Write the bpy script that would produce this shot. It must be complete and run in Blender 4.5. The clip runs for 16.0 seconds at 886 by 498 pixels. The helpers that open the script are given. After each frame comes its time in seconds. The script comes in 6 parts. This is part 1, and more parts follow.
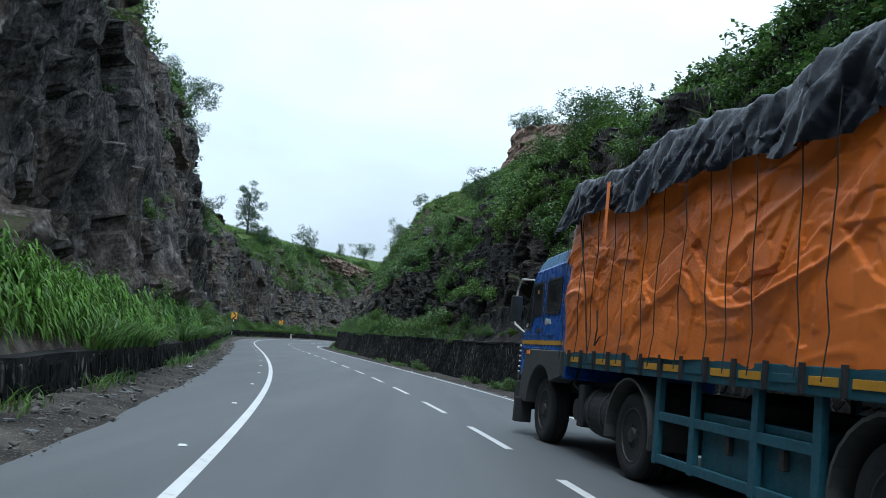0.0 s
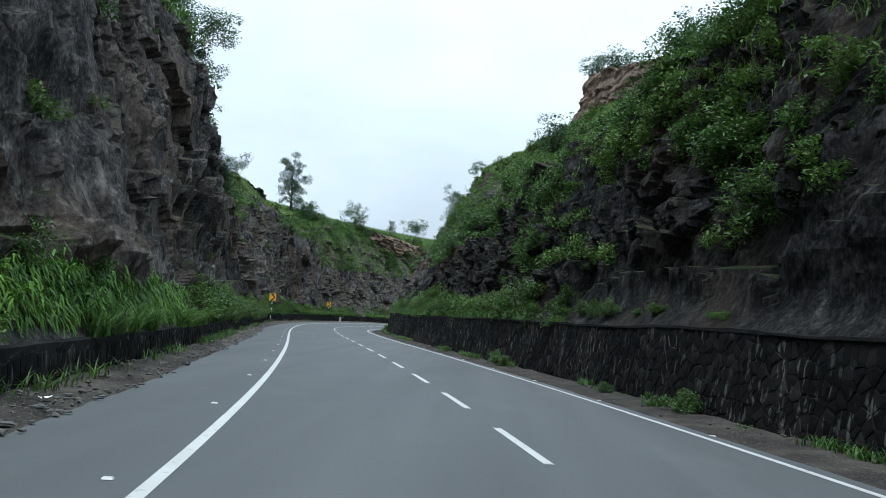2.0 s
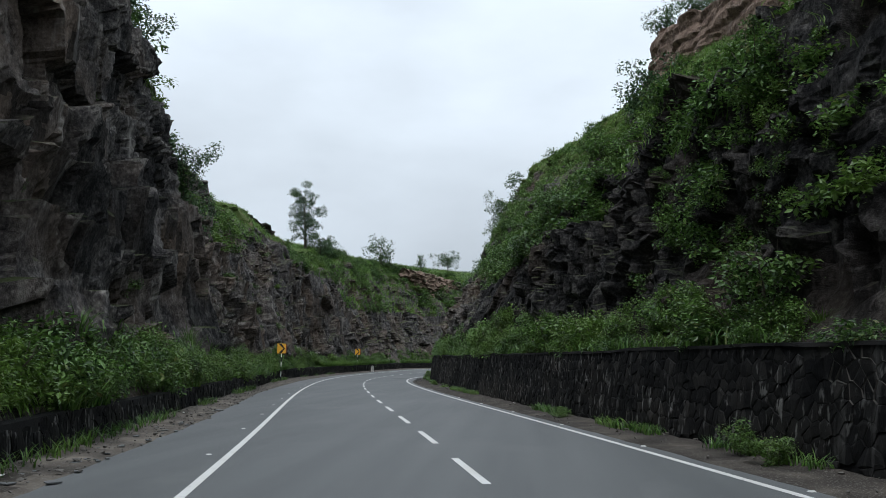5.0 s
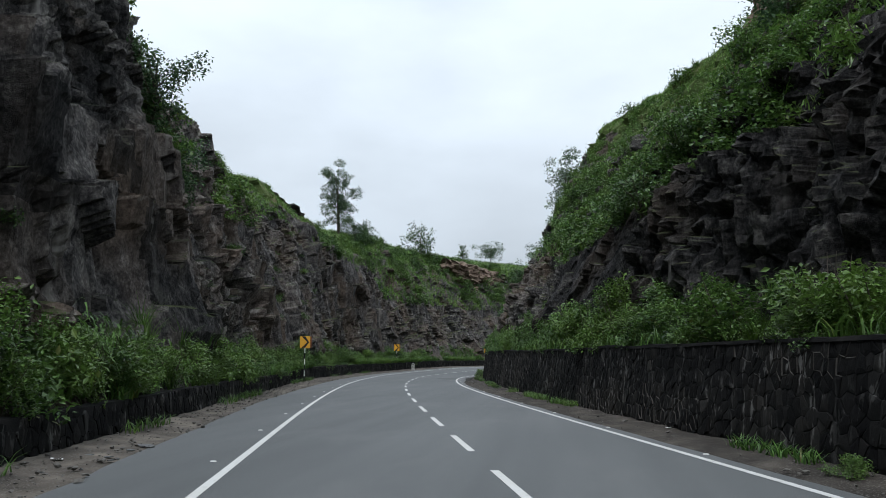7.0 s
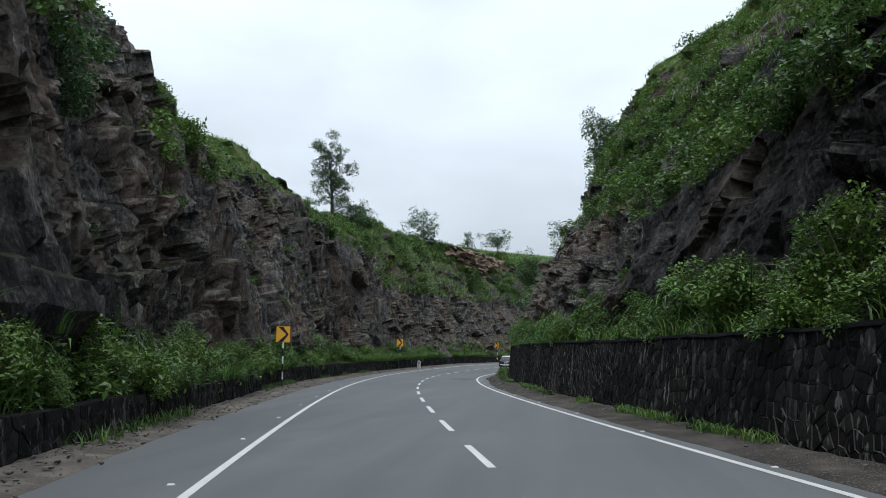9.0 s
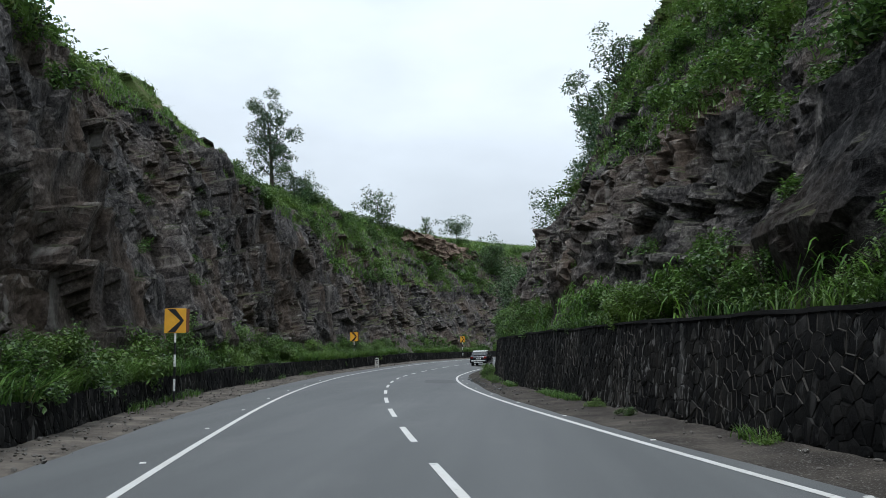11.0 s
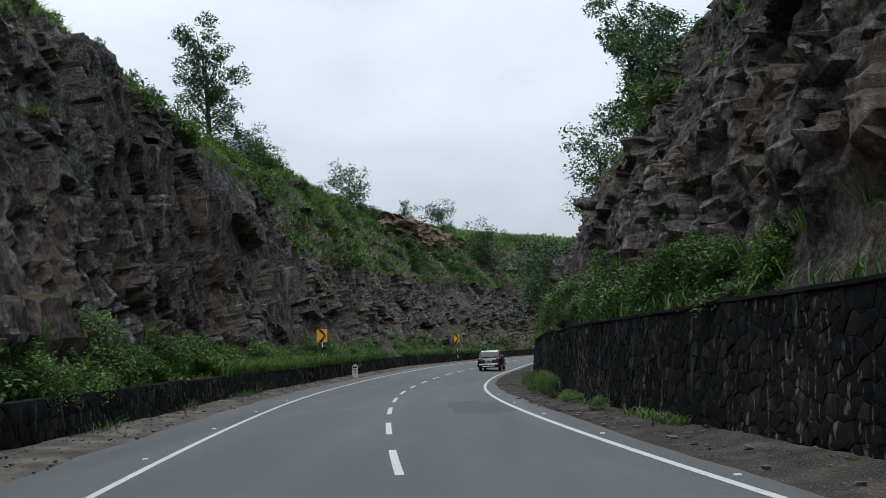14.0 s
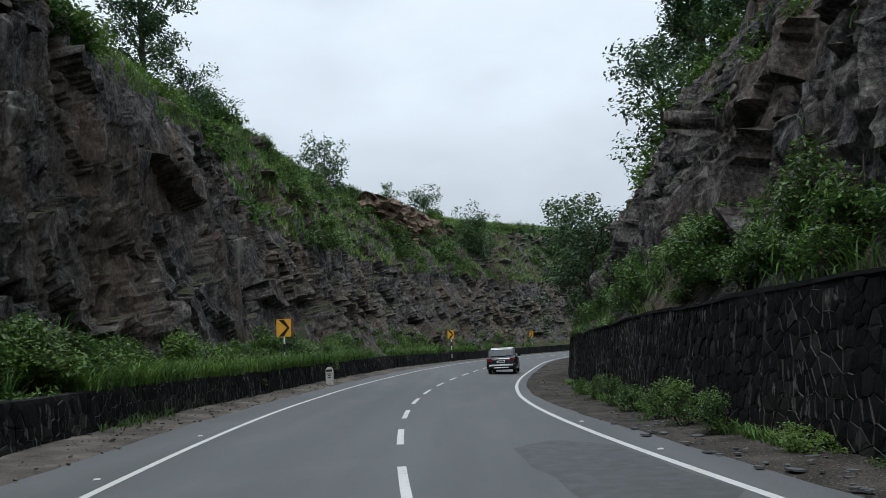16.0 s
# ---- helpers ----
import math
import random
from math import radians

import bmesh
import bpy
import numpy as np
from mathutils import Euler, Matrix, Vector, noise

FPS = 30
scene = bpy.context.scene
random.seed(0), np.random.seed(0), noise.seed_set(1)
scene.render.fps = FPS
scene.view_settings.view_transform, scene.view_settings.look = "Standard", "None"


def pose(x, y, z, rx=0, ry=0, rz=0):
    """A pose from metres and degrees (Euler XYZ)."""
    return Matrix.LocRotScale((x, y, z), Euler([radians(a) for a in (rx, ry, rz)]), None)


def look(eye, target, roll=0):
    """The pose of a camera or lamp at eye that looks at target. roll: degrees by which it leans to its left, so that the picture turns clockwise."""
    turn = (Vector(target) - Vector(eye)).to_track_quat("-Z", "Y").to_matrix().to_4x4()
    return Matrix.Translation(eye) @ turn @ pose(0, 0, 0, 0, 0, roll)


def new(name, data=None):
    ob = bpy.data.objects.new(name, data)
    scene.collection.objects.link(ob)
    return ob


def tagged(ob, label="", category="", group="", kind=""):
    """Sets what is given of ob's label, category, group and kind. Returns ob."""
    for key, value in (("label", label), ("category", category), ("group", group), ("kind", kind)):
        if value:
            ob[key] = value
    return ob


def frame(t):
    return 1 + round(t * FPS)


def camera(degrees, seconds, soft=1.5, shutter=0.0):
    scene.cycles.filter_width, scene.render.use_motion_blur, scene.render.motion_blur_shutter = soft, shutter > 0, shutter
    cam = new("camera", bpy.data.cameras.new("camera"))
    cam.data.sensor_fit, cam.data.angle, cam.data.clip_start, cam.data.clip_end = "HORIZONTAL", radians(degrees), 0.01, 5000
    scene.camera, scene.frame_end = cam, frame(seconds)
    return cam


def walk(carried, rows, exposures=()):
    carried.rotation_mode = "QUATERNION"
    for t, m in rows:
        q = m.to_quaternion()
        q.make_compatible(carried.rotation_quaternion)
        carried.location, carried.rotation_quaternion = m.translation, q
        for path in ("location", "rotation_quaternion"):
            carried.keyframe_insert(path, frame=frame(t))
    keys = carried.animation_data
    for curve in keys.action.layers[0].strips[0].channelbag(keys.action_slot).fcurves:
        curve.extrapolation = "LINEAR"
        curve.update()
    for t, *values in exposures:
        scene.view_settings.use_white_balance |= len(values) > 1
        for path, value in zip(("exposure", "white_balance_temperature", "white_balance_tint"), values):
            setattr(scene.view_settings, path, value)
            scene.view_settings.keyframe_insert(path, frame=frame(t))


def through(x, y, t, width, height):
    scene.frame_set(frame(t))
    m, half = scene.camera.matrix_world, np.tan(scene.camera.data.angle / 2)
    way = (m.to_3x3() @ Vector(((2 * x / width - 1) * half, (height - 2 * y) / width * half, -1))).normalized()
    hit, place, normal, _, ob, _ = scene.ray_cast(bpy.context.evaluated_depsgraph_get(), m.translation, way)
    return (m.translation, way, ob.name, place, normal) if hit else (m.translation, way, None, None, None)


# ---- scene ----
cam = camera(57.0, 16.0, soft=0.6)
# seconds, x, y, z, yaw, pitch, roll
PATH = [
    (0.0, -0.000, -0.000, 1.231, -0.97, 7.11, -6.22),
    (0.5, -0.258, 3.378, 1.268, 0.08, 6.03, -7.00),
    (1.0, -0.548, 6.478, 1.290, 0.92, 5.79, -7.07),
    (1.5, -0.855, 9.873, 1.313, 2.00, 5.40, -6.46),
    (2.0, -1.234, 12.852, 1.373, 2.81, 5.34, -5.21),
    (2.5, -1.664, 16.296, 1.429, 2.94, 5.98, -3.59),
    (3.0, -2.070, 19.343, 1.451, 3.45, 7.36, -1.76),
    (3.5, -2.573, 22.640, 1.480, 3.67, 7.91, -1.07),
    (4.0, -3.058, 25.675, 1.502, 3.67, 8.06, -0.69),
    (6.5, -6.183, 41.168, 1.484, 7.83, 7.86, -0.27),
    (7.0, -6.796, 44.102, 1.475, 7.86, 7.83, -0.41),
    (7.5, -7.519, 47.313, 1.477, 7.96, 7.68, -0.03),
    (8.0, -8.230, 50.246, 1.497, 7.99, 7.76, 0.03),
    (10.5, -11.960, 67.607, 1.412, 5.92, 7.29, 0.91),
    (11.0, -12.608, 70.819, 1.442, 4.45, 7.31, 1.09),
    (11.5, -13.251, 74.191, 1.465, 3.64, 7.22, 1.47),
    (12.0, -13.806, 77.314, 1.482, 3.24, 7.14, 1.98),
    (12.5, -14.431, 80.573, 1.492, 2.62, 7.14, 2.31),
    (13.0, -14.937, 83.682, 1.509, 2.55, 7.18, 2.33),
    (13.5, -15.529, 87.242, 1.512, 2.48, 7.42, 2.27),
    (14.0, -16.008, 90.498, 1.486, 2.63, 7.44, 2.78),
    (14.5, -16.516, 93.930, 1.468, 2.38, 7.53, 2.80),
    (15.0, -17.002, 97.178, 1.465, 2.13, 7.48, 2.77),
    (15.5, -17.416, 100.575, 1.475, 1.55, 7.39, 3.03),
    (16.0, -17.902, 103.801, 1.488, 1.10, 7.36, 3.09),
]
walk(cam, [(t, pose(x, y, z, 90 + pitch, roll, yaw)) for t, x, y, z, yaw, pitch, roll in PATH], exposures=[(0.0, 0.3, 5700, 10), (1.5, 0.3, 5550, 9), (2.1, 0.26, 6000, 10), (2.6, 0.0, 6300, 13), (3.0, -0.1, 6350, 15), (7.0, 0.02, 6300, 15), (11.0, 0.08, 6300, 15), (13.0, -0.08, 6300, 15), (16.0, -0.13, 6300, 15)])

# ---- light: overcast sky, weak wide sun behind the cloud ----
world = bpy.data.worlds.new("overcast_sky")
scene.world = world
world.use_nodes = True
wn, wl = world.node_tree.nodes, world.node_tree.links
wn.clear()
w_out = wn.new("ShaderNodeOutputWorld")
w_bg = wn.new("ShaderNodeBackground")
w_sky = wn.new("ShaderNodeTexSky")
w_sky.sky_type, w_sky.sun_disc = "NISHITA", False
w_sky.sun_elevation, w_sky.sun_rotation = radians(67), radians(194)
w_sky.air_density, w_sky.dust_density = 1.2, 4.0
w_hsv = wn.new("ShaderNodeHueSaturation")
w_hsv.inputs["Saturation"].default_value = 0.12
w_mix = wn.new("ShaderNodeMix")
w_mix.data_type = "RGBA"
w_mix.inputs[0].default_value = 0.93
w_tc = wn.new("ShaderNodeTexCoord")
w_sep = wn.new("ShaderNodeSeparateXYZ")
w_ramp = wn.new("ShaderNodeMapRange")     # a cloud deck is brighter overhead than near the horizon
w_ramp.inputs[1].default_value, w_ramp.inputs[2].default_value = 0.0, 1.0
w_ramp.inputs[3].default_value, w_ramp.inputs[4].default_value = 5.9, 16.5
w_noise = wn.new("ShaderNodeTexNoise")
w_noise.inputs["Scale"].default_value, w_noise.inputs["Detail"].default_value = 2.6, 5.0
w_map = wn.new("ShaderNodeMapping")
w_map.inputs["Scale"].default_value = (1.0, 1.0, 2.2)
w_cl = wn.new("ShaderNodeMapRange")
w_cl.inputs[1].default_value, w_cl.inputs[2].default_value = 0.3, 0.7
w_cl.inputs[3].default_value, w_cl.inputs[4].default_value = 0.82, 1.1
w_mul = wn.new("ShaderNodeMath")
w_mul.operation = "MULTIPLY"
w_tint = wn.new("ShaderNodeVectorMath")
w_tint.operation = "SCALE"
w_tint.inputs[0].default_value = (0.87, 1.0, 1.065)
wl.new(w_tc.outputs["Generated"], w_sep.inputs[0])
wl.new(w_sep.outputs["Z"], w_ramp.inputs[0])
wl.new(w_tc.outputs["Generated"], w_map.inputs["Vector"])
wl.new(w_map.outputs[0], w_noise.inputs["Vector"])
wl.new(w_noise.outputs["Fac"], w_cl.inputs[0])
wl.new(w_ramp.outputs[0], w_mul.inputs[0])
wl.new(w_cl.outputs[0], w_mul.inputs[1])
wl.new(w_mul.outputs[0], w_tint.inputs["Scale"])
wl.new(w_sky.outputs[0], w_hsv.inputs["Color"])
wl.new(w_hsv.outputs[0], w_mix.inputs[6])
wl.new(w_tint.outputs[0], w_mix.inputs[7])
wl.new(w_mix.outputs[2], w_bg.inputs["Color"])
w_bg.inputs["Strength"].default_value = 0.105
wl.new(w_bg.outputs[0], w_out.inputs["Surface"])
sun = new("sun", bpy.data.lights.new("sun", "SUN"))
sun.data.energy, sun.data.angle, sun.data.color = 1.7, radians(18), (0.97, 1.0, 0.98)
sun.matrix_world = look((0, 0, 60), (6, 25, 0))

# ---- materials ----
class Nodes:
    """A small node-graph writer for one material."""

    def __init__(self, name, rough=0.8, metal=0.0, spec=0.3):
        self.m = bpy.data.materials.new(name)
        self.m.use_nodes = True
        self.t = self.m.node_tree
        self.b = self.t.nodes["Principled BSDF"]
        self.b.inputs["Roughness"].default_value = rough
        self.b.inputs["Metallic"].default_value = metal
        self.b.inputs["Specular IOR Level"].default_value = spec

    def n(self, kind, **ins):
        node = self.t.nodes.new(kind)
        for key, value in ins.items():
            self.put(node.inputs[key.replace("_", " ")], value)
        return node

    def put(self, socket, value):
        if isinstance(value, bpy.types.NodeSocket):
            self.t.links.new(value, socket)
        else:
            socket.default_value = value

    def coord(self, scale=(1, 1, 1), kind="Object"):
        tc = self.t.nodes.new("ShaderNodeTexCoord")
        mp = self.n("ShaderNodeMapping", Vector=tc.outputs[kind], Scale=scale)
        return mp.outputs[0]

    def noise(self, scale, detail=4.0, vec=None, rough=0.55):
        v = vec if vec is not None else self.coord()
        return self.n("ShaderNodeTexNoise", Vector=v, Scale=scale, Detail=detail, Roughness=rough).outputs["Fac"]

    def ramp(self, fac, stops):
        node = self.t.nodes.new("ShaderNodeValToRGB")
        el = node.color_ramp.elements
        while len(el) < len(stops):
            el.new(0.5)
        for e, (pos, col) in zip(el, stops):
            e.position, e.color = pos, (*col, 1.0)
        self.put(node.inputs[0], fac)
        return node.outputs[0]

    def mix(self, fac, a, b, blend="MIX"):
        node = self.t.nodes.new("ShaderNodeMix")
        node.data_type, node.blend_type = "RGBA", blend
        for i, v in ((0, fac), (6, a), (7, b)):
            self.put(node.inputs[i], (*v, 1.0) if isinstance(v, tuple) and len(v) == 3 else v)
        return node.outputs[2]

    def rng(self, fac, a, b, c=0.0, d=1.0):
        node = self.t.nodes.new("ShaderNodeMapRange")
        for i, v in enumerate((fac, a, b, c, d)):
            self.put(node.inputs[i], v)
        return node.outputs[0]

    def math(self, op, a, b=0.0):
        node = self.t.nodes.new("ShaderNodeMath")
        node.operation = op
        self.put(node.inputs[0], a)
        self.put(node.inputs[1], b)
        return node.outputs[0]

    def bump(self, height, strength=0.4, distance=0.02):
        node = self.n("ShaderNodeBump", Height=height, Strength=strength, Distance=distance)
        self.put(self.b.inputs["Normal"], node.outputs[0])
        return self

    def base(self, col):
        self.put(self.b.inputs["Base Color"], (*col, 1.0) if isinstance(col, tuple) else col)
        return self

    def rough(self, v):
        self.put(self.b.inputs["Roughness"], v)
        return self


def plain(name, col, rough=0.6, metal=0.0, spec=0.4, vary=0.15, scale=6.0, bump=0.0):
    """A paint or plastic with slight wear: two scales of variation."""
    g = Nodes(name, rough, metal, spec)
    f = g.mix(0.5, g.noise(scale, 3), g.noise(scale * 9, 4))
    dark, light = tuple(c * (1 - vary) for c in col), tuple(min(1, c * (1 + vary)) for c in col)
    g.base(g.ramp(f, [(0.3, dark), (0.7, light)]))
    g.rough(g.rng(g.noise(scale * 3, 3), 0.3, 0.7, max(0.05, rough - 0.1), min(1, rough + 0.1)))
    if bump:
        g.bump(g.noise(scale * 6, 4), bump, 0.01)
    return g.m


def asphalt():
    g = Nodes("asphalt", 0.75, 0, 0.35)
    big = g.noise(0.22, 3, g.coord((1, 0.25, 1)))
    fine = g.noise(60, 3)
    speck = g.noise(240, 2)
    c = g.ramp(g.mix(0.35, big, fine), [(0.32, (0.07, 0.075, 0.0755)), (0.68, (0.115, 0.12, 0.12))])
    # wheel tracks and seams along the lanes, stains across them
    track = g.noise(1.15, 3, g.coord((1, 0.035, 1)))
    stain = g.noise(0.6, 6, g.coord((1, 0.4, 1)))
    c = g.mix(g.rng(track, 0.35, 0.66, 0.0, 0.55), c, (0.057, 0.061, 0.062))
    c = g.mix(g.rng(stain, 0.56, 0.72, 0.0, 0.4), c, (0.125, 0.128, 0.126))
    c = g.mix(g.rng(speck, 0.62, 0.75), c, (0.19, 0.19, 0.19))
    g.base(c).rough(g.rng(fine, 0.3, 0.7, 0.6, 0.82))
    g.bump(g.mix(0.5, fine, speck), 0.35, 0.006)
    return g.m


def road_paint():
    g = Nodes("road_paint", 0.6, 0, 0.35)
    wear = g.noise(9, 5)
    c = g.mix(g.rng(wear, 0.58, 0.75), (0.54, 0.54, 0.52), (0.24, 0.24, 0.235))
    g.base(g.mix(g.rng(g.noise(1.2, 3), 0.4, 0.8, 0, 0.5), c, (0.42, 0.4, 0.35))).bump(g.noise(120, 2), 0.3, 0.004)
    return g.m


def dirt(name="dirt", k=1.0):
    g = Nodes(name, 0.95, 0, 0.08)
    c = g.ramp(g.noise(1.1, 6), [(0.3, (0.026 * k, 0.023 * k, 0.02 * k)), (0.5, (0.054 * k, 0.047 * k, 0.04 * k)), (0.72, (0.11 * k, 0.096 * k, 0.08 * k))])
    c = g.mix(g.rng(g.noise(34, 3), 0.55, 0.72), c, (0.17, 0.16, 0.148))
    g.base(c).bump(g.mix(0.5, g.noise(14, 5), g.noise(50, 3)), 0.8, 0.03)
    return g.m


def rock_surface(name, tones, stain, pale):
    """Weathered rock: dark faces, brown stains, pale mineral streaks; grass and soil lie on what faces up."""
    g = Nodes(name, 0.92, 0, 0.08)
    geo = g.t.nodes.new("ShaderNodeNewGeometry")
    up = g.n("ShaderNodeSeparateXYZ", Vector=geo.outputs["True Normal"]).outputs["Z"]
    vec = g.coord((1, 1, 0.85))
    n1, n2, n3, n4 = g.noise(0.22, 4, vec), g.noise(1.7, 7, vec, 0.68), g.noise(11, 6, vec, 0.65), g.noise(42, 5)
    f = g.mix(0.42, n2, n3)
    c = g.ramp(f, [(0.36, tones[0]), (0.47, tones[1]), (0.56, tones[2]), (0.66, tones[3])])
    c = g.mix(g.rng(n1, 0.46, 0.66, 0, 0.75), c, g.mix(g.rng(f, 0.38, 0.62), tuple(v * 0.3 for v in stain), stain))
    streak = g.noise(1.0, 4, g.coord((1.6, 1.6, 0.16)))
    c = g.mix(g.rng(streak, 0.6, 0.74, 0, 0.55), c, pale)
    c = g.mix(g.rng(n4, 0.62, 0.78, 0, 0.5), c, pale)
    c = g.mix(g.math("MULTIPLY", g.rng(geo.outputs["Pointiness"], 0.53, 0.61, 0, 0.7), g.rng(n3, 0.38, 0.58)), c, pale)      # highlights on convex edges, put into the colour as a pale tone
    soil = g.ramp(g.noise(0.8, 5), [(0.35, (0.026, 0.036, 0.014)), (0.55, (0.048, 0.056, 0.024)), (0.75, (0.09, 0.078, 0.05))])
    c = g.mix(g.rng(g.math("ADD", up, g.rng(n2, 0.3, 0.7, -0.16, 0.16)), 0.78, 0.95), c, soil)
    g.base(c).bump(g.mix(0.4, g.mix(0.5, n2, n3), n4), 1.0, 0.16)
    return g.m


def hill_soil():
    g = Nodes("grassy_soil", 0.95, 0, 0.15)
    c = g.ramp(g.noise(0.5, 6), [(0.35, (0.035, 0.055, 0.015)), (0.55, (0.065, 0.09, 0.028)), (0.75, (0.12, 0.1, 0.06))])
    g.base(c).bump(g.noise(6, 6), 0.8, 0.1)
    return g.m


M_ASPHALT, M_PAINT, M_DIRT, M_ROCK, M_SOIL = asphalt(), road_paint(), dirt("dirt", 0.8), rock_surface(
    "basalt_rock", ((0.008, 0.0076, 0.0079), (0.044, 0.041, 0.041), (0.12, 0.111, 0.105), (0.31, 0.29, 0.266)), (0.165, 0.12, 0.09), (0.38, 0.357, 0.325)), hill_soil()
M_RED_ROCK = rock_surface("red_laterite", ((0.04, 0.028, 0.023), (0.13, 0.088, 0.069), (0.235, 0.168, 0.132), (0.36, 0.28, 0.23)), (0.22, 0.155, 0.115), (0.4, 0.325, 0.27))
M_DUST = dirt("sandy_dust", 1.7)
# damp basalt, its tones darkened further for shade under overhang and shrubs
M_SHADED_ROCK = rock_surface("shaded_damp_basalt", ((0.004, 0.004, 0.0044), (0.015, 0.0145, 0.015), (0.045, 0.043, 0.042), (0.14, 0.132, 0.122)), (0.065, 0.05, 0.039), (0.15, 0.142, 0.132))

# ---- the line of the road ----
# stations along the centre line (m) and the bearing there (degrees, right positive)
STEP = 0.5
KS = (-60, 0, 30, 60, 90, 120, 150, 180, 220, 270, 400)
KH = (0.96, -5.33, -11.67, -13.66, -11.44, -4.57, 7.51, 9.27, 32.3, 54.99, 77.68)
SS = np.arange(-60, 400, STEP)
hh = np.radians(np.interp(SS + STEP / 2, KS, KH))
hh = np.convolve(np.pad(hh, 20, mode="edge"), np.ones(41) / 41, "valid")
cx, cy = np.cumsum(np.sin(hh)) * STEP, np.cumsum(np.cos(hh)) * STEP
i0 = int(np.argmin(abs(SS)))
cx, cy = cx - cx[i0] + 2.571, cy - cy[i0]
SC = SS
KZ = (0, 90, 115, 135, 160, 200, 260, 400)
ZC = (0, 0, 0.03, 0.06, 0.31, 0.63, 1.18, 1.6)
BANK = (0, 0, 0.018, 0.042, 0.06, 0.027, 0.032, 0.03)


def zroad(s, n):
    """Height of the road's plane at a station and an offset to the right."""
    return np.interp(s, KZ, ZC) - np.interp(s, KZ, BANK) * np.clip(n, -8, 8)


def place(s, n, z=None, lift=0.0):
    """World points (k, 3) from stations, offsets and heights over the datum (None: on the road)."""
    s, n = np.broadcast_arrays(np.asarray(s, float), np.asarray(n, float))
    a = np.interp(s, SC, hh)
    x = np.interp(s, SC, cx) + n * np.cos(a)
    y = np.interp(s, SC, cy) - n * np.sin(a)
    zz = zroad(s, n) if z is None else np.broadcast_to(np.asarray(z, float), s.shape)
    return np.stack([x, y, zz + lift], -1)


def bearing(s):
    return float(np.interp(s, SC, hh))


def stand(s, n, turn=0.0, z=None):
    """A pose on the road at a station; local y points along the road."""
    x, y, zz = place(s, n, z)
    return Matrix.Translation((x, y, zz)) @ pose(0, 0, 0, 0, 0, turn - math.degrees(bearing(s)))


def mesh_from(name, verts, faces, material=None, smooth=False):
    me = bpy.data.meshes.new(name)
    verts = np.ascontiguousarray(verts, np.float32).reshape(-1, 3)
    faces = np.ascontiguousarray(faces, np.int32)
    k = faces.shape[1]
    me.vertices.add(len(verts))
    me.vertices.foreach_set("co", verts.ravel())
    me.loops.add(faces.size)
    me.loops.foreach_set("vertex_index", faces.ravel())
    me.polygons.add(len(faces))
    me.polygons.foreach_set("loop_start", np.arange(0, faces.size, k, dtype=np.int32))
    me.update(calc_edges=True)
    me.validate()
    me.polygons.foreach_set("use_smooth", np.full(len(me.polygons), smooth))
    if material:
        me.materials.append(material)
    return me


def grid_faces(a, b):
    i = np.arange(a - 1)[:, None] * b + np.arange(b - 1)[None]
    return np.stack([i, i + b, i + b + 1, i + 1], -1).reshape(-1, 4)


def strip(name, s, cols, material, lifts=None, smooth=True):
    """A ribbon along the road: cols are offsets (arrays over s or numbers), lifts their heights over the road."""
    k = len(cols)
    v = np.stack([place(s, np.broadcast_to(c, s.shape), None, np.broadcast_to((lifts or [0] * k)[i], s.shape)) for i, c in enumerate(cols)], 1)
    return mesh_from(name, v, grid_faces(len(s), k), material, smooth)


# ---- noise on arrays ----
def hash3(i, seed):
    with np.errstate(over="ignore"):
        h = (i[..., 0] * 73856093) ^ (i[..., 1] * 19349663) ^ (i[..., 2] * 83492791) ^ (seed * 2654435)
        h = (h ^ (h >> 13)) * 1274126177
        h = h ^ (h >> 16)
    return (h & 0xFFFF) / 65535.0


def vnoise(p, seed=0):
    i = np.floor(p).astype(np.int64)
    f = p - i
    f = f * f * (3 - 2 * f)
    out = 0
    for c in range(8):
        o = np.array([c & 1, (c >> 1) & 1, c >> 2])
        w = np.prod(np.where(o, f, 1 - f), -1)
        out = out + w * hash3(i + o, seed)
    return out * 2 - 1


def fbm(p, octaves=4, seed=0, gain=0.5):
    out, amp, tot = 0, 1.0, 0
    for k in range(octaves):
        out = out + amp * vnoise(p * 2.03 ** k + 17.3 * k, seed + k)
        tot += amp
        amp *= gain
    return out / tot


def cells(p, seed=0):
    """Per point: distance to the nearest of a jittered lattice, gap to the second, and that cell's random number."""
    i = np.floor(p).astype(np.int64)
    d1 = np.full(p.shape[:-1], 9.0)
    d2, rid = d1.copy(), np.zeros_like(d1)
    for c in range(27):
        o = np.array([c % 3 - 1, c // 3 % 3 - 1, c // 9 - 1])
        q = i + o
        jit = np.stack([hash3(q, seed + 1), hash3(q, seed + 2), hash3(q, seed + 3)], -1)
        d = np.linalg.norm(q + jit - p, axis=-1)
        near = d < d1
        d2 = np.where(near, d1, np.minimum(d2, d))
        rid = np.where(near, hash3(q, seed + 4), rid)
        d1 = np.where(near, d, d1)
    return d1, d2 - d1, rid


